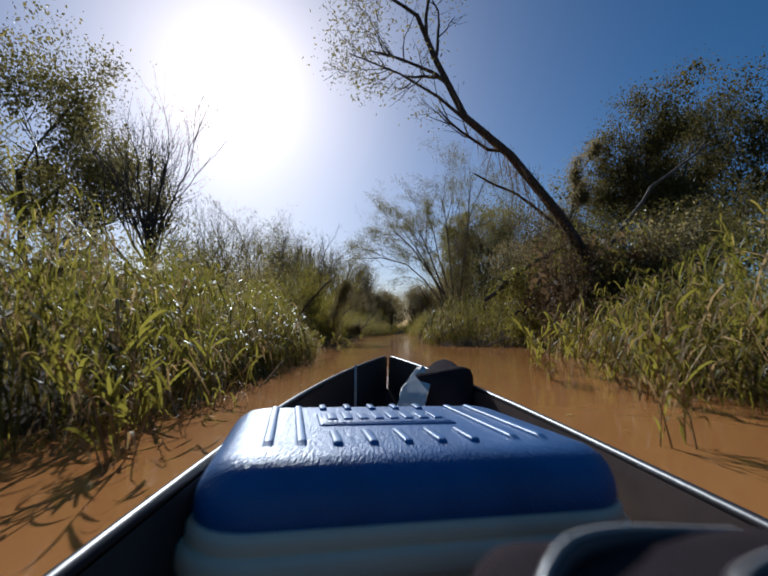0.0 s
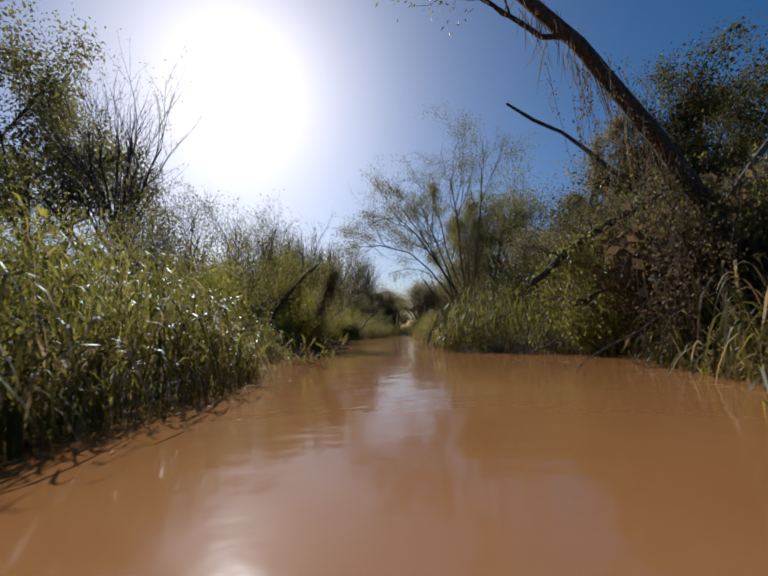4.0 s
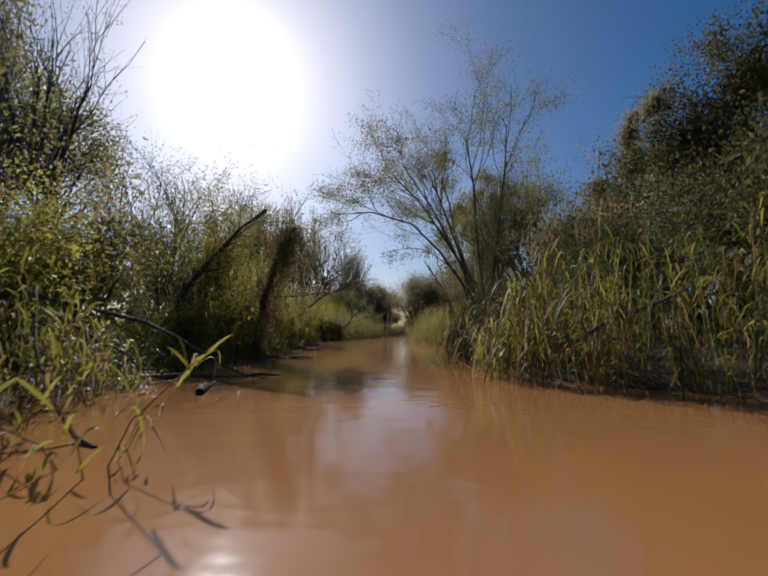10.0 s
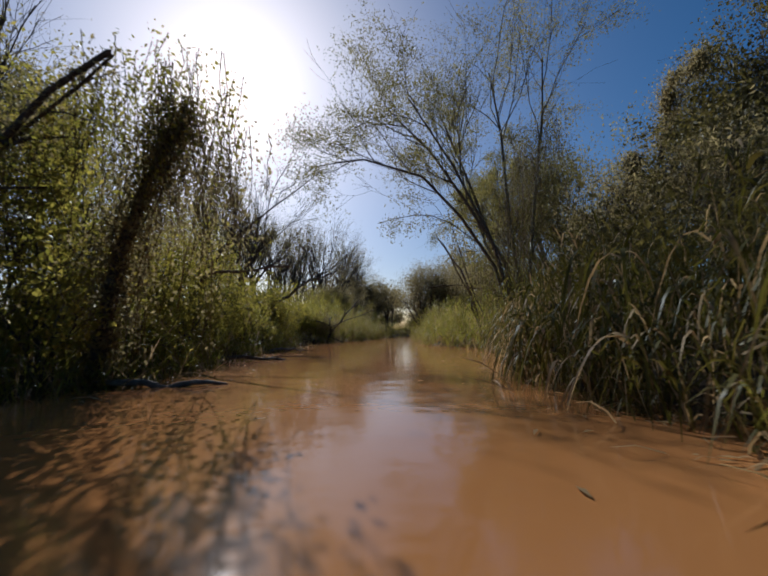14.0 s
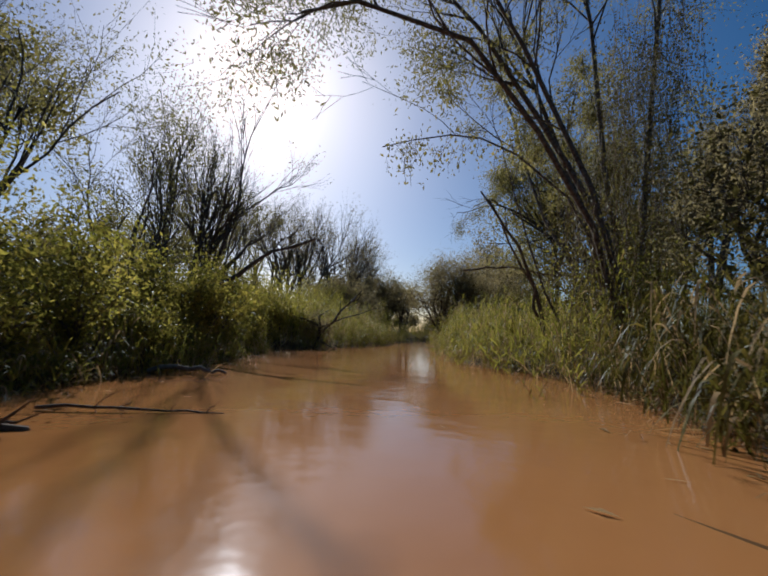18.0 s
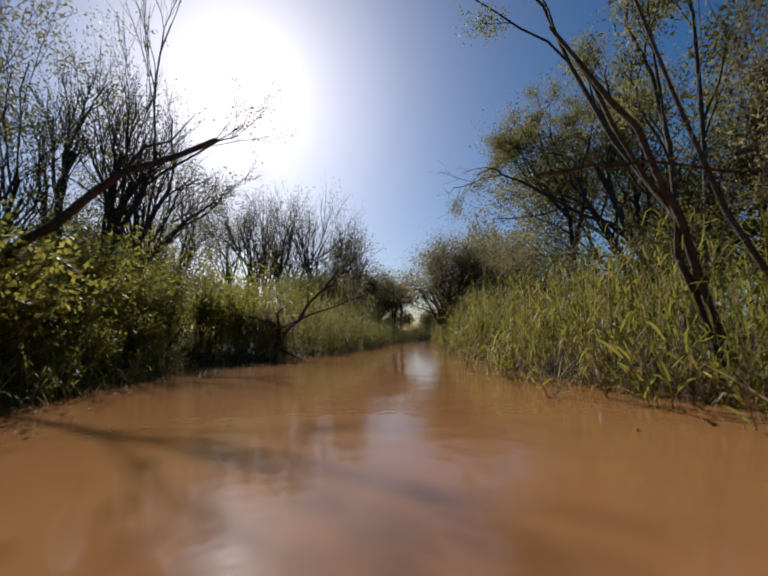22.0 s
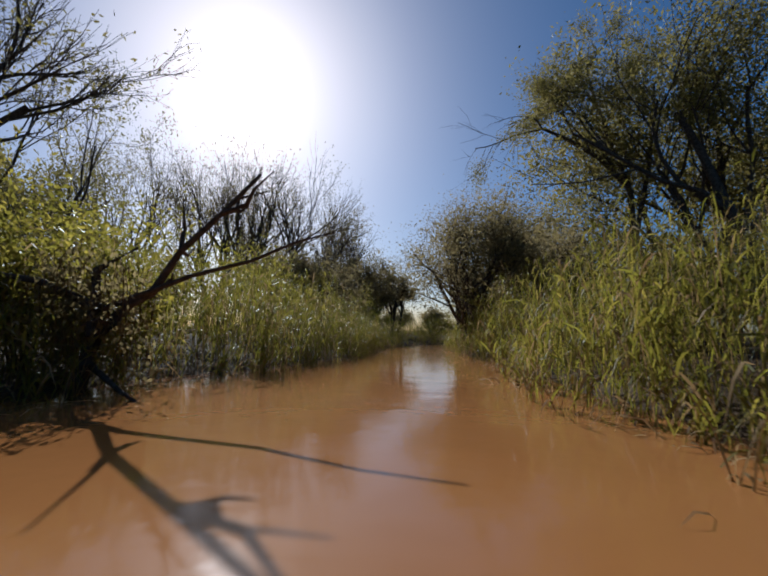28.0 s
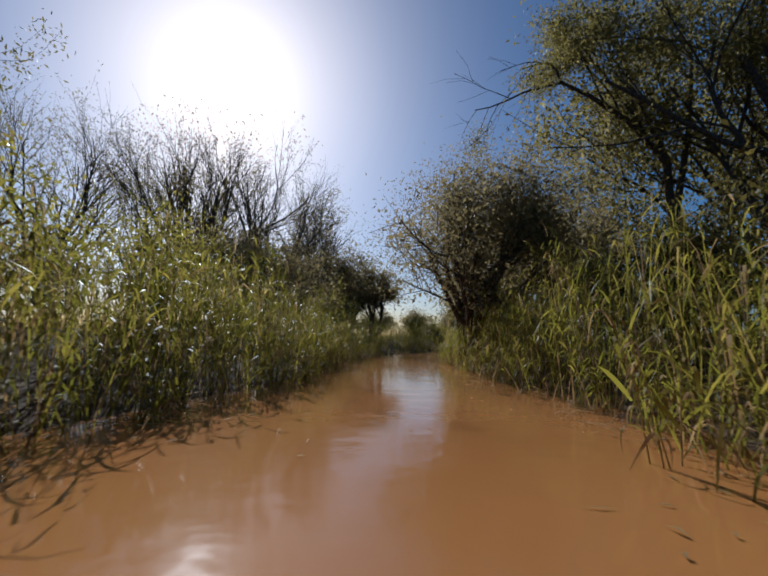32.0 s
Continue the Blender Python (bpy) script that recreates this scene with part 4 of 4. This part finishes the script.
for x, y, h, kind, seed, n, size, spread in SPECS:
    at = (x, y, gz(x, y))
    rng = np.random.default_rng(900 + seed)
    if kind == "willow":
        st = [((rng.normal(0, 0.18), rng.normal(0, 0.2), 1), h * 0.5, 0.014 * h), ((rng.normal(0, 0.35), rng.normal(0, 0.3), 1), h * 0.45, 0.011 * h), ((rng.normal(0, 0.4), rng.normal(0, 0.3), 1), h * 0.42, 0.01 * h)]
        tree("willow_tree", at, st, seed, "tall olive-green willow with a loose clumped crown", leaf_n=n, leaf_size=size, leaf_spread=spread * 0.75, leaf=OLIVE if x > 22 or (x > 0 and y < 40) else None, spread=0.8, kids=(4, 5), up=0.06, group="bank willows", fill=0.85, inner=6 if h > 20 else 0, ratio=0.6 if h > 25 else 0.4)
    elif kind == "column":
        st = [((rng.normal(0, 0.05), rng.normal(0, 0.05), 1), h * 0.8, 0.012 * h), ((rng.normal(0, 0.12), rng.normal(0, 0.1), 1), h * 0.55, 0.01 * h)]
        tree("creeper_tree", at, st, seed, "narrow tree wrapped in dark hanging creepers", leaf_n=n, leaf_size=size, leaf_spread=spread, leaf=DARK, spread=0.6, shrink=0.2, kids=(5, 6), wig=0.05, fill=0.95, inner=5)
    elif kind == "bare":
        st = [((rng.normal(0, 0.3), rng.normal(0, 0.25), 1), h * 0.5, 0.014 * h) for _ in range(3)]
        tree("bare_tree", at, st, seed, "nearly leafless grey-brown tree with fine twigs", leaf_n=n * 2, leaf_size=size, leaf_spread=spread, leaf=DARK, kids=(5, 6), spread=0.5, group="bare trees")
    elif kind == "thin":
        st = [((rng.normal(0, 0.3), rng.normal(0, 0.25), 1), h * 0.5, 0.009 * h) for _ in range(4)]
        tree("sparse_tree", at, st, seed, "thin multi-stemmed tree with sparse leaves", leaf_n=n, leaf_size=size, leaf_spread=spread, kids=(3, 5), spread=0.55, group="sparse trees")
    else:
        st = [((rng.normal(0, 0.45), rng.normal(0, 0.3), 1), h * 0.42, 0.02 * h) for _ in range(5)]
        tree("dark_tree", at, st, seed, "low rounded tree with dense dark foliage", leaf_n=n, leaf_size=size, leaf_spread=spread, leaf=DARK, fill=0.9, spread=0.9, kids=(4, 5), group="dark trees", inner=14 if y > 45 else 0)

BUSHES = [
    # x, y, radius, height
    (-4.7, 15, 1.3, 2.0), (-5.2, 17.0, 1.3, 2.2), (-3.9, 19.6, 1.1, 2.6), (-3.9, 21.2, 1.3, 2.3), (-4.1, 23.4, 1.3, 1.9), (-4.1, 25.6, 1.3, 1.7), (-4.1, 27.6, 1.2, 1.6), (-4.6, 29.6, 1.3, 1.6), (-4.7, 31.6, 1.3, 1.7), (-5.1, 33.3, 1.2, 1.8), (-3.7, 35.3, 1.0, 1.5), (-3.3, 35.6, 0.7, 1.1), (-4.2, 34.3, 0.9, 1.5), (-5.6, 35.6, 1.4, 2.0), (-4.6, 37.2, 1.3, 1.8), (-4.4, 39.6, 1.4, 2.0), (-3.8, 42.5, 1.4, 2.2), (-4.4, 32.4, 1.1, 1.5), (-4.3, 30.4, 1.1, 1.5), (-3.9, 28.6, 1.0, 1.4),
    (-4.0, 13.0, 1.2, 2.0), (-5.6, 11, 1.6, 2.2), (-6.5, 15.5, 1.8, 3.0), (-6.5, 19, 1.8, 3.2), (-6.5, 23, 1.8, 2.1), (-6.6, 27, 1.8, 1.8), (-7.2, 31, 1.8, 1.7), (-7.5, 36, 2.0, 2.4), (-6.5, 8, 1.8, 2.3), (-6.8, 4.5, 1.8, 2.4), (-6.2, 41, 2.0, 2.5),
    (-4.8, 45, 1.8, 2.6), (-4.2, 49, 1.8, 2.6),
    (4.2, 12.2, 1.0, 1.2), (5.4, 13.2, 1.3, 1.8), (7.2, 12.6, 1.8, 2.6), (5.6, 16.5, 1.5, 2.3), (5.4, 19.5, 1.5, 2.4), (5.4, 23, 1.6, 3.4), (6.3, 26, 1.8, 3.6), (5.8, 31.0, 1.6, 2.7), (6.2, 35, 1.8, 2.5), (6.2, 40, 1.9, 2.4),
    (7.6, 44, 2.0, 2.7), (-1.9, 60, 1.3, 2.0), (8.0, 60, 1.5, 2.2), (5.2, 54, 1.5, 2.6), (4.0, 61.5, 1.2, 1.4), (2.6, 63, 1.3, 1.6), (-2.4, 54, 1.5, 2.4), (-0.9, 74, 1.8, 2.0), (-3.2, 70, 2.2, 3.2), (3.9, 50, 1.4, 2.4), (4.5, 38.6, 1.2, 2.0), (4.7, 41.6, 1.4, 2.4), (5.1, 44.6, 1.4, 2.5), (5.6, 37.0, 1.4, 2.1), (8.0, 7, 1.8, 3.0), (6.6, 4.0, 1.6, 2.4), (8.6, 19, 2.0, 3.8), (9, 29, 2.0, 3.4), (9.5, 38, 2.2, 3.2),
]
for k, (x, y, r, h, n) in enumerate([(5.0, 10.9, 1.3, 2.2, 2600), (6.6, 10.4, 1.6, 2.6, 3600), (4.5, 11.3, 1.1, 1.7, 2200)]):
    bush((x, y, gz(x, y)), r, h, 480 + k, leaf=(BROWN, DARK, BROWN)[k], n=n, size=0.09, label="tangle of withered creepers under the leaning tree")
for k, (x, y) in enumerate([(-9.0, 12), (-9.4, 15.5), (-9.2, 19.5), (-9.8, 23.5), (-9.4, 27.5), (-10.2, 32), (-10.0, 37), (-9.4, 42), (-8.6, 47)]):
    bush((x, y, gz(x, y)), 2.3, 2.5, 440 + k, leaf=DARK, n=1700, size=0.18, label="low dark thicket behind the bank")
for k, (x, y, r, h) in enumerate(BUSHES):
    near = abs(x) < 5.9
    bush((x, y, gz(x, y)), r, h, 500 + k, leaf=DARK if -7 < x < -6 and y < 24 else (OLIVE if x > 0 and 14 < y < 48 else None), n=7500 if near and y < 24 else (3800 if near else 2200), size=0.052 if near and y < 24 else (0.072 if near else (0.085 if y < 18 else 0.125)))


for k, y in enumerate(np.arange(17.5, 34.0, 1.25)):
    x = float(x_left(y)) - 0.45
    bush((x, float(y), gz(x, y)), 0.75, 0.95 + 0.25 * math.sin(k * 2.3), 620 + k, n=2600, size=0.05, label="low leafy bush overhanging the water's edge")


# ---- loose grass clumps in the shallows ----
def blade_mesh(name, length, width, droop, seed, mat):
    rng = np.random.default_rng(seed)
    v, q = blades(np.zeros((1, 3)), np.array([[0.35, 0, 1.0]]), np.array([length]), np.array([width]), np.array([droop]), rng, seg=7)
    return mesh_np(name, v, q, mat, True)


BLADES = [blade_mesh("leaf", 0.42, 0.022, 0.6, 1, REED), blade_mesh("leaf", 0.5, 0.018, 1.0, 2, REED), blade_mesh("leaf", 0.33, 0.024, 0.35, 3, REED), blade_mesh("leaf", 0.4, 0.02, 1.2, 4, REED_DRY)]


def grass_clump(at, n, size, spread, seed):
    rng = np.random.default_rng(seed)
    root = new("grass_clump")
    root.location = at
    for _ in range(max(3, n // 3)):
        a = rng.uniform(0, 2 * math.pi)
        tip = np.array([math.cos(a) * spread, math.sin(a) * spread, size * rng.uniform(0.35, 0.9)])
        foot = np.array([rng.normal(0, 0.06), rng.normal(0, 0.06), -0.12])
        pts = np.array([foot, foot + (tip - foot) * [0.35, 0.35, 0.55], foot + (tip - foot) * [1, 1, 1.0]])
        v, q = tube(pts, [0.005, 0.004, 0.0025], 5)
        part_np("stalk", v, q, REED_DRY, root, smooth=True)
        for _ in range(8):
            f = rng.uniform(0.2, 1.0)
            p = foot + (tip - foot) * f
            ob = new("leaf", BLADES[rng.integers(0, 4)])
            ob.parent = root
            sc = size ** 0.6 * rng.uniform(0.7, 1.3)
            ob.matrix_local = pose(*p, rng.uniform(-25, 25), rng.uniform(-25, 30), rng.uniform(0, 360)) @ Matrix.Diagonal((sc, sc, sc, 1))
    return tagged(root, "clump of green and yellowed reed grass standing in shallow water", "grass", "grass clumps in the shallows")


CLUMPS = [(-1.4, 2.1, 24, 1.0, 0.3), (-1.65, 2.9, 24, 1.0, 0.35), (-1.5, 3.6, 20, 0.8, 0.4), (-1.9, 4.4, 20, 0.9, 0.3), (1.3, 2.2, 14, 0.6, 0.12), (1.9, 3.5, 24, 1.0, 0.35), (2.2, 4.3, 24, 1.1, 0.35), (1.75, 4.9, 18, 0.8, 0.35), (2.3, 5.3, 22, 1.1, 0.35), (1.9, 6.1, 16, 0.8, 0.35), (2.5, 6.4, 20, 1.0, 0.3), (-1.3, 11.9, 12, 0.6, 0.45), (-1.9, 12.2, 14, 0.8, 0.4), (-1.15, 10.9, 8, 0.4, 0.35),
          (1.7, 16.6, 12, 0.6, 0.3), (2.2, 25.3, 10, 0.5, 0.3), (2.1, 27.3, 12, 0.6, 0.35), (1.35, 29.9, 12, 0.5, 0.35), (1.25, 28.6, 10, 0.5, 0.35), (1.0, 31.0, 8, 0.35, 0.35), (1.9, 29.0, 12, 0.8, 0.2), (1.2, 34.4, 12, 0.6, 0.3), (1.35, 36.5, 14, 0.8, 0.25), (1.5, 37.6, 14, 0.9, 0.25), (-2.0, 37.2, 10, 0.5, 0.25), (-1.5, 38.6, 10, 0.5, 0.25), (-2.1, 6.2, 14, 0.7, 0.35), (-1.85, 9.0, 14, 0.7, 0.35), (1.76, 28.5, 14, 0.8, 0.25), (1.9, 28.1, 16, 0.9, 0.3), (1.95, 30.7, 16, 0.9, 0.3), (1.45, 29.55, 10, 0.45, 0.3),
          (1.3, 32.9, 14, 0.6, 0.25), (1.15, 34.9, 14, 0.7, 0.25), (1.45, 15.6, 14, 0.7, 0.2), (2.0, 14.4, 16, 0.8, 0.3), (1.6, 25.0, 10, 0.4, 0.25)]
for k, (x, y, n, size, spread) in enumerate(CLUMPS):
    grass_clump((x, y, 0), n, size, spread, 800 + k)


# ---- boat ----
def plastic(name, colour, rough, grain=0.0, scale=220.0, dirt=0.1, gloss=0.5):
    m, n, l, p = nodes_of(name)
    t = noise_tex(n, l, 6.0, 6.0)
    dark = tuple(c * (1 - dirt * 3) for c in colour)
    r = ramp(n, [(0.3, dark), (0.55, colour)])
    l.new(t.outputs["Fac"], r.inputs[0])
    l.new(r.outputs[0], p.inputs["Base Color"])
    p.inputs["Roughness"].default_value = rough
    p.inputs["Specular IOR Level"].default_value = gloss
    if grain:
        g = noise_tex(n, l, scale, 2.0)
        bumped(n, l, p, g.outputs["Fac"], grain, 0.004)
    return m


BLUE = plastic("blue_plastic", (0.05, 0.125, 0.3), 0.4, 0.55)
BLUE_EDGE = plastic("blue_plastic_smooth", (0.06, 0.15, 0.34), 0.42)
CREAM = plastic("cream_plastic", (0.9, 0.7, 0.47), 0.5, 0.1, 80.0, 0.06, 0.3)
HULL = plastic("dark_hull", (0.085, 0.06, 0.05), 0.5, 0.15, 40.0, 0.1, 0.2)
RAIL = plastic("worn_rail", (0.022, 0.019, 0.019), 0.42, 0.2, 60.0)
CLOTH = plastic("dark_cloth", (0.034, 0.026, 0.028), 0.95, 0.5, 400.0, 0.1, 0.02)
WHITE = plastic("white_cloth", (0.6, 0.55, 0.5), 0.85, 0.4, 300.0)
GREY = plastic("grey_webbing", (0.09, 0.075, 0.075), 0.8, 0.5, 500.0)
METAL = plastic("zip_metal", (0.35, 0.33, 0.3), 0.35)
BOAT = pose(0.0507, -0.0091, 0.0135, -1.21, 2.76, 3.3)


def hull_ring(y, inner):
    """Half section of the hull at y, from rail to keel."""
    t = max(0.0, y - 0.15) / 2.15
    back = max(0.0, 0.15 - y)
    half = 0.366 * max(0.0, 1 - t ** 2.6) + 0.012 - 0.06 * back ** 2
    rail = 0.375 + 0.125 * t ** 1.7 - 0.6 * max(0.0, 0.32 - y)
    floor = 0.05 if inner else -0.09
    floor += 0.3 * max(0.0, t - 0.82) / 0.18
    w = 0.016 if inner else 0.0
    prof = [(1.0, 1.0), (0.99, 0.75), (0.95, 0.45), (0.86, 0.2), (0.68, 0.04), (0.35, 0.0), (0.0, 0.0)]
    return [(max(half - w, 0.002) * a, floor + (rail - floor) * b) for a, b in prof]


def hull_shell(inner):
    ys = np.linspace(-0.1, 2.28, 36)
    rows = []
    for y in ys:
        h = hull_ring(y, inner)
        rows.append([(-a, y, z) for a, z in h] + [(a, y, z) for a, z in h[-2::-1]])
    v = np.array(rows)
    m = v.shape[1]
    i = (np.arange(len(ys) - 1)[:, None] * m + np.arange(m - 1)[None]).ravel()
    q = np.stack([i, i + m, i + m + 1, i + 1], 1)
    return v.reshape(-1, 3), (q[:, ::-1] if inner else q)


boat = new("boat")
boat.matrix_world = BOAT
v, q = hull_shell(False)
part_np("hull", v, q, HULL, boat, "dark scuffed hull", True)
v, q = hull_shell(True)
part_np("lining", v, q, HULL, boat, smooth=True)
for sgn in (-1, 1):
    pts = np.array([(sgn * hull_ring(y, False)[0][0], y, hull_ring(y, False)[0][1]) for y in np.linspace(-0.1, 2.28, 36)])
    v, q = tube(pts, np.full(36, 0.010), 8)
    part_np("gunwale", v, q, RAIL, boat, "worn glossy dark rail", True)


def rounded(sx, sy, sz, bevel, top=1.0, segments=3):
    """A box on z = 0 with rounded edges, its top narrowed by a factor."""
    bm = bmesh.new()
    bmesh.ops.create_cube(bm, size=1.0)
    for w in bm.verts:
        k = top if w.co.z > 0 else 1.0
        w.co = Vector((w.co.x * sx * k, w.co.y * sy * k, (w.co.z + 0.5) * sz))
    bmesh.ops.bevel(bm, geom=bm.edges[:], offset=bevel, segments=segments, affect="EDGES", profile=0.6)
    return bm


def placed(ob, *a):
    ob.matrix_local = pose(*a)
    return ob


for y in (1.25,):
    seat = part("thwart", rounded(2 * hull_ring(y, True)[1][0], 0.16, 0.03, 0.008), HULL, boat, smooth=False)
    placed(seat, 0, y, 0.26)
ring = hull_ring(-0.1, False)
prof = np.array([(-a, z) for a, z in ring] + [(a, z) for a, z in ring[-2::-1]])
top = np.stack([prof[:, 0], np.full(len(prof), ring[0][1])], 1)
v = np.concatenate([np.stack([c[:, 0], np.full(len(c), y), c[:, 1]], 1) for y in (-0.1, -0.08) for c in (prof, top)])
m = len(prof)
i = np.arange(m - 1)
part_np("transom", v, np.concatenate([np.stack([i + o, i + o + 1, i + o + m + 1, i + o + m], 1) for o in (0, 2 * m)]), HULL, boat, "low dark stern board")
v, q = tube(np.array([(-0.155, 1.72, 0.49), (-0.15, 1.71, 0.3), (-0.12, 1.75, 0.12), (0.0, 1.8, 0.08)]), [0.006] * 4, 6)
part_np("rope", v, q, WHITE, boat, "pale cord tied to the rail", True)
tagged(boat, "narrow open boat with a dark hull afloat on the river", "boat")

def tray(sx, sy, corner, layers, seg=7):
    """A lofted block with round corners in plan: layers of (inset, z) from the bottom up."""
    bm = bmesh.new()
    rings = []
    for inset, z in layers:
        hx, hy, r = sx / 2 - inset, sy / 2 - inset, max(corner - inset, 0.006)
        ring = []
        for k, (cx, cy) in enumerate(((1, 1), (-1, 1), (-1, -1), (1, -1))):
            for j in range(seg + 1):
                a = math.pi / 2 * (k + j / seg)
                ring.append(bm.verts.new((cx * (hx - r) + r * math.cos(a), cy * (hy - r) + r * math.sin(a), z)))
        rings.append(ring)
    m = len(rings[0])
    for lo, hi in zip(rings, rings[1:]):
        for k in range(m):
            bm.faces.new((lo[k], lo[(k + 1) % m], hi[(k + 1) % m], hi[k]))
    bm.faces.new(rings[0][::-1])
    bm.faces.new(rings[-1])
    return bm


cooler = new("cooler")
cooler.matrix_world = BOAT @ pose(-0.052, 0.872, 0.052, 0, 0, 10)
part("body", tray(0.66, 0.525, 0.09, [(0.05, 0.0), (0.03, 0.02), (0.012, 0.235)]), CREAM, cooler, "cream plastic tub")
part("rim", tray(0.7, 0.555, 0.1, [(0.014, 0.228), (0.004, 0.234), (0.0, 0.243), (0.0, 0.262), (0.004, 0.27), (0.016, 0.272)]), CREAM, cooler, "cream moulded rim")
part("ledge", tray(0.676, 0.535, 0.09, [(0.0, 0.266), (0.0, 0.288), (0.006, 0.296), (0.02, 0.298)]), CREAM, cooler)
lid = part("lid", tray(0.662, 0.52, 0.085, [(0.01, 0.282), (0.0, 0.29), (0.0, 0.31), (0.003, 0.33), (0.01, 0.347), (0.022, 0.362), (0.04, 0.373), (0.062, 0.378), (0.1, 0.38)]), BLUE, cooler, "blue grained plastic lid")
TOP = 0.378
for u in (-0.235, -0.185, 0.17, 0.222):
    placed(part("rib", rounded(0.017, 0.36, 0.008, 0.003, 0.9, 2), BLUE_EDGE, lid), u, 0.005, TOP)
for k in range(5):
    for w, ln, in ((-0.13, 0.095), (0.165, 0.055)):
        placed(part("rib", rounded(0.016, ln, 0.008, 0.003, 0.9, 2), BLUE_EDGE, lid), -0.13 + 0.056 * k, w, TOP)
plate = placed(part("plate", rounded(0.27, 0.125, 0.006, 0.003, 0.98, 2), BLUE_EDGE, lid, "embossed maker's plate"), -0.015, 0.03, TOP)
placed(part("plate_field", rounded(0.255, 0.11, 0.003, 0.001, 0.98, 2), BLUE, plate), 0, 0, 0.0045)
for k in range(8):
    placed(part("raised_bar", rounded(0.02, 0.07, 0.006, 0.002, 0.9, 2), BLUE_EDGE, plate), -0.107 + 0.0305 * k, 0, 0.005)
for u in (-0.34, 0.34):
    placed(part("handle", rounded(0.024, 0.2, 0.035, 0.008), CREAM, cooler), u, 0, 0.19)
tagged(cooler, "blue-lidded cream cool box standing in the boat", "cool box")


def soft_bag(name, at, sx, sy, sz, seed, mat, label, turn=0.0, rough=0.02, soft=0.42):
    rng = np.random.default_rng(seed)
    root = new(name)
    root.matrix_world = BOAT @ pose(*at, 0, 0, turn)
    bm = rounded(sx, sy, sz, min(sx, sy, sz) * soft, 0.9, 6)
    bmesh.ops.subdivide_edges(bm, edges=bm.edges[:], cuts=1, use_grid_fill=True)
    for w in bm.verts:
        w.co += Vector(noise.noise_vector(w.co * 9 + Vector((seed, 0, 0)))) * rough
        w.co.z = max(w.co.z, 0)
    part("body", bm, mat, root)
    return tagged(root, label, "bag")


bag = soft_bag("zip_bag", (0.1645, 0.21, 0.05), 0.4, 0.46, 0.39, 3, CLOTH, "black soft bag with metal zips beside the cool box", 8, 0.01, 0.2)
for ends in ((-0.165, 0.07, 0.12, 0.185), (-0.04, 0.06, 0.17, 0.11)):
    pts = []
    for t in np.linspace(0.0, 1.0, 18):
        x, y = ends[0] + (ends[2] - ends[0]) * t ** 1.5, ends[1] + (ends[3] - ends[1]) * (1 - (1 - t) ** 1.8)
        d2 = max(0.0, abs(x) - 0.101) ** 2 + max(0.0, abs(y) - 0.128) ** 2
        pts.append((x, y, 0.322 + math.sqrt(max(0.0, 0.0055 - d2))))
    pts = np.array(pts)
    v, q = tube(pts, np.full(18, 0.008), 8)
    part_np("zip_tape", v, q, GREY, bag, "grey webbing along the zip", True)
    v, q = tube(pts + np.array([-0.003, -0.003, 0.008]), np.full(18, 0.0028), 6)
    part_np("zip", v, q, METAL, bag, "metal zip", True)
BUNDLE_AT = (0.175, 1.62, 0.05)
bundle = soft_bag("cloth_bundle", BUNDLE_AT, 0.25, 0.46, 0.45, 5, CLOTH, "dark rolled clothing bundle with a white patch in the bow", -10, 0.03)
bundle["category"] = "clothing"
bm = bmesh.new()
rings = []
for k in range(13):
    t = k / 12
    c = Vector((0.075 - 0.075 * t, 1.5 - 0.24 * t, 0.497 - 0.16 * t - 0.02 * t * t))
    half = 0.016 + 0.03 * min(1.0, t * 3)
    ring = []
    for j in range(14):
        a = 2 * math.pi * j / 14
        p = Vector((math.cos(a) * half, 0.35 * math.sin(a) * half, 0.5 * math.cos(a) * half * 0.3 + 0.25 * math.sin(a) * half))
        p = c + p
        ring.append(bm.verts.new(p + Vector(noise.noise_vector(p * 22)) * 0.007))
    rings.append(ring)
for lo, hi in zip(rings, rings[1:]):
    for j in range(14):
        bm.faces.new((lo[j], lo[(j + 1) % 14], hi[(j + 1) % 14], hi[j]))
bm.faces.new(rings[0][::-1])
bm.faces.new(rings[-1])
bmesh.ops.recalc_face_normals(bm, faces=bm.faces[:])
part("white_fold", bm, WHITE, bundle, "white folded cloth").matrix_local = pose(*BUNDLE_AT, 0, 0, -10).inverted()
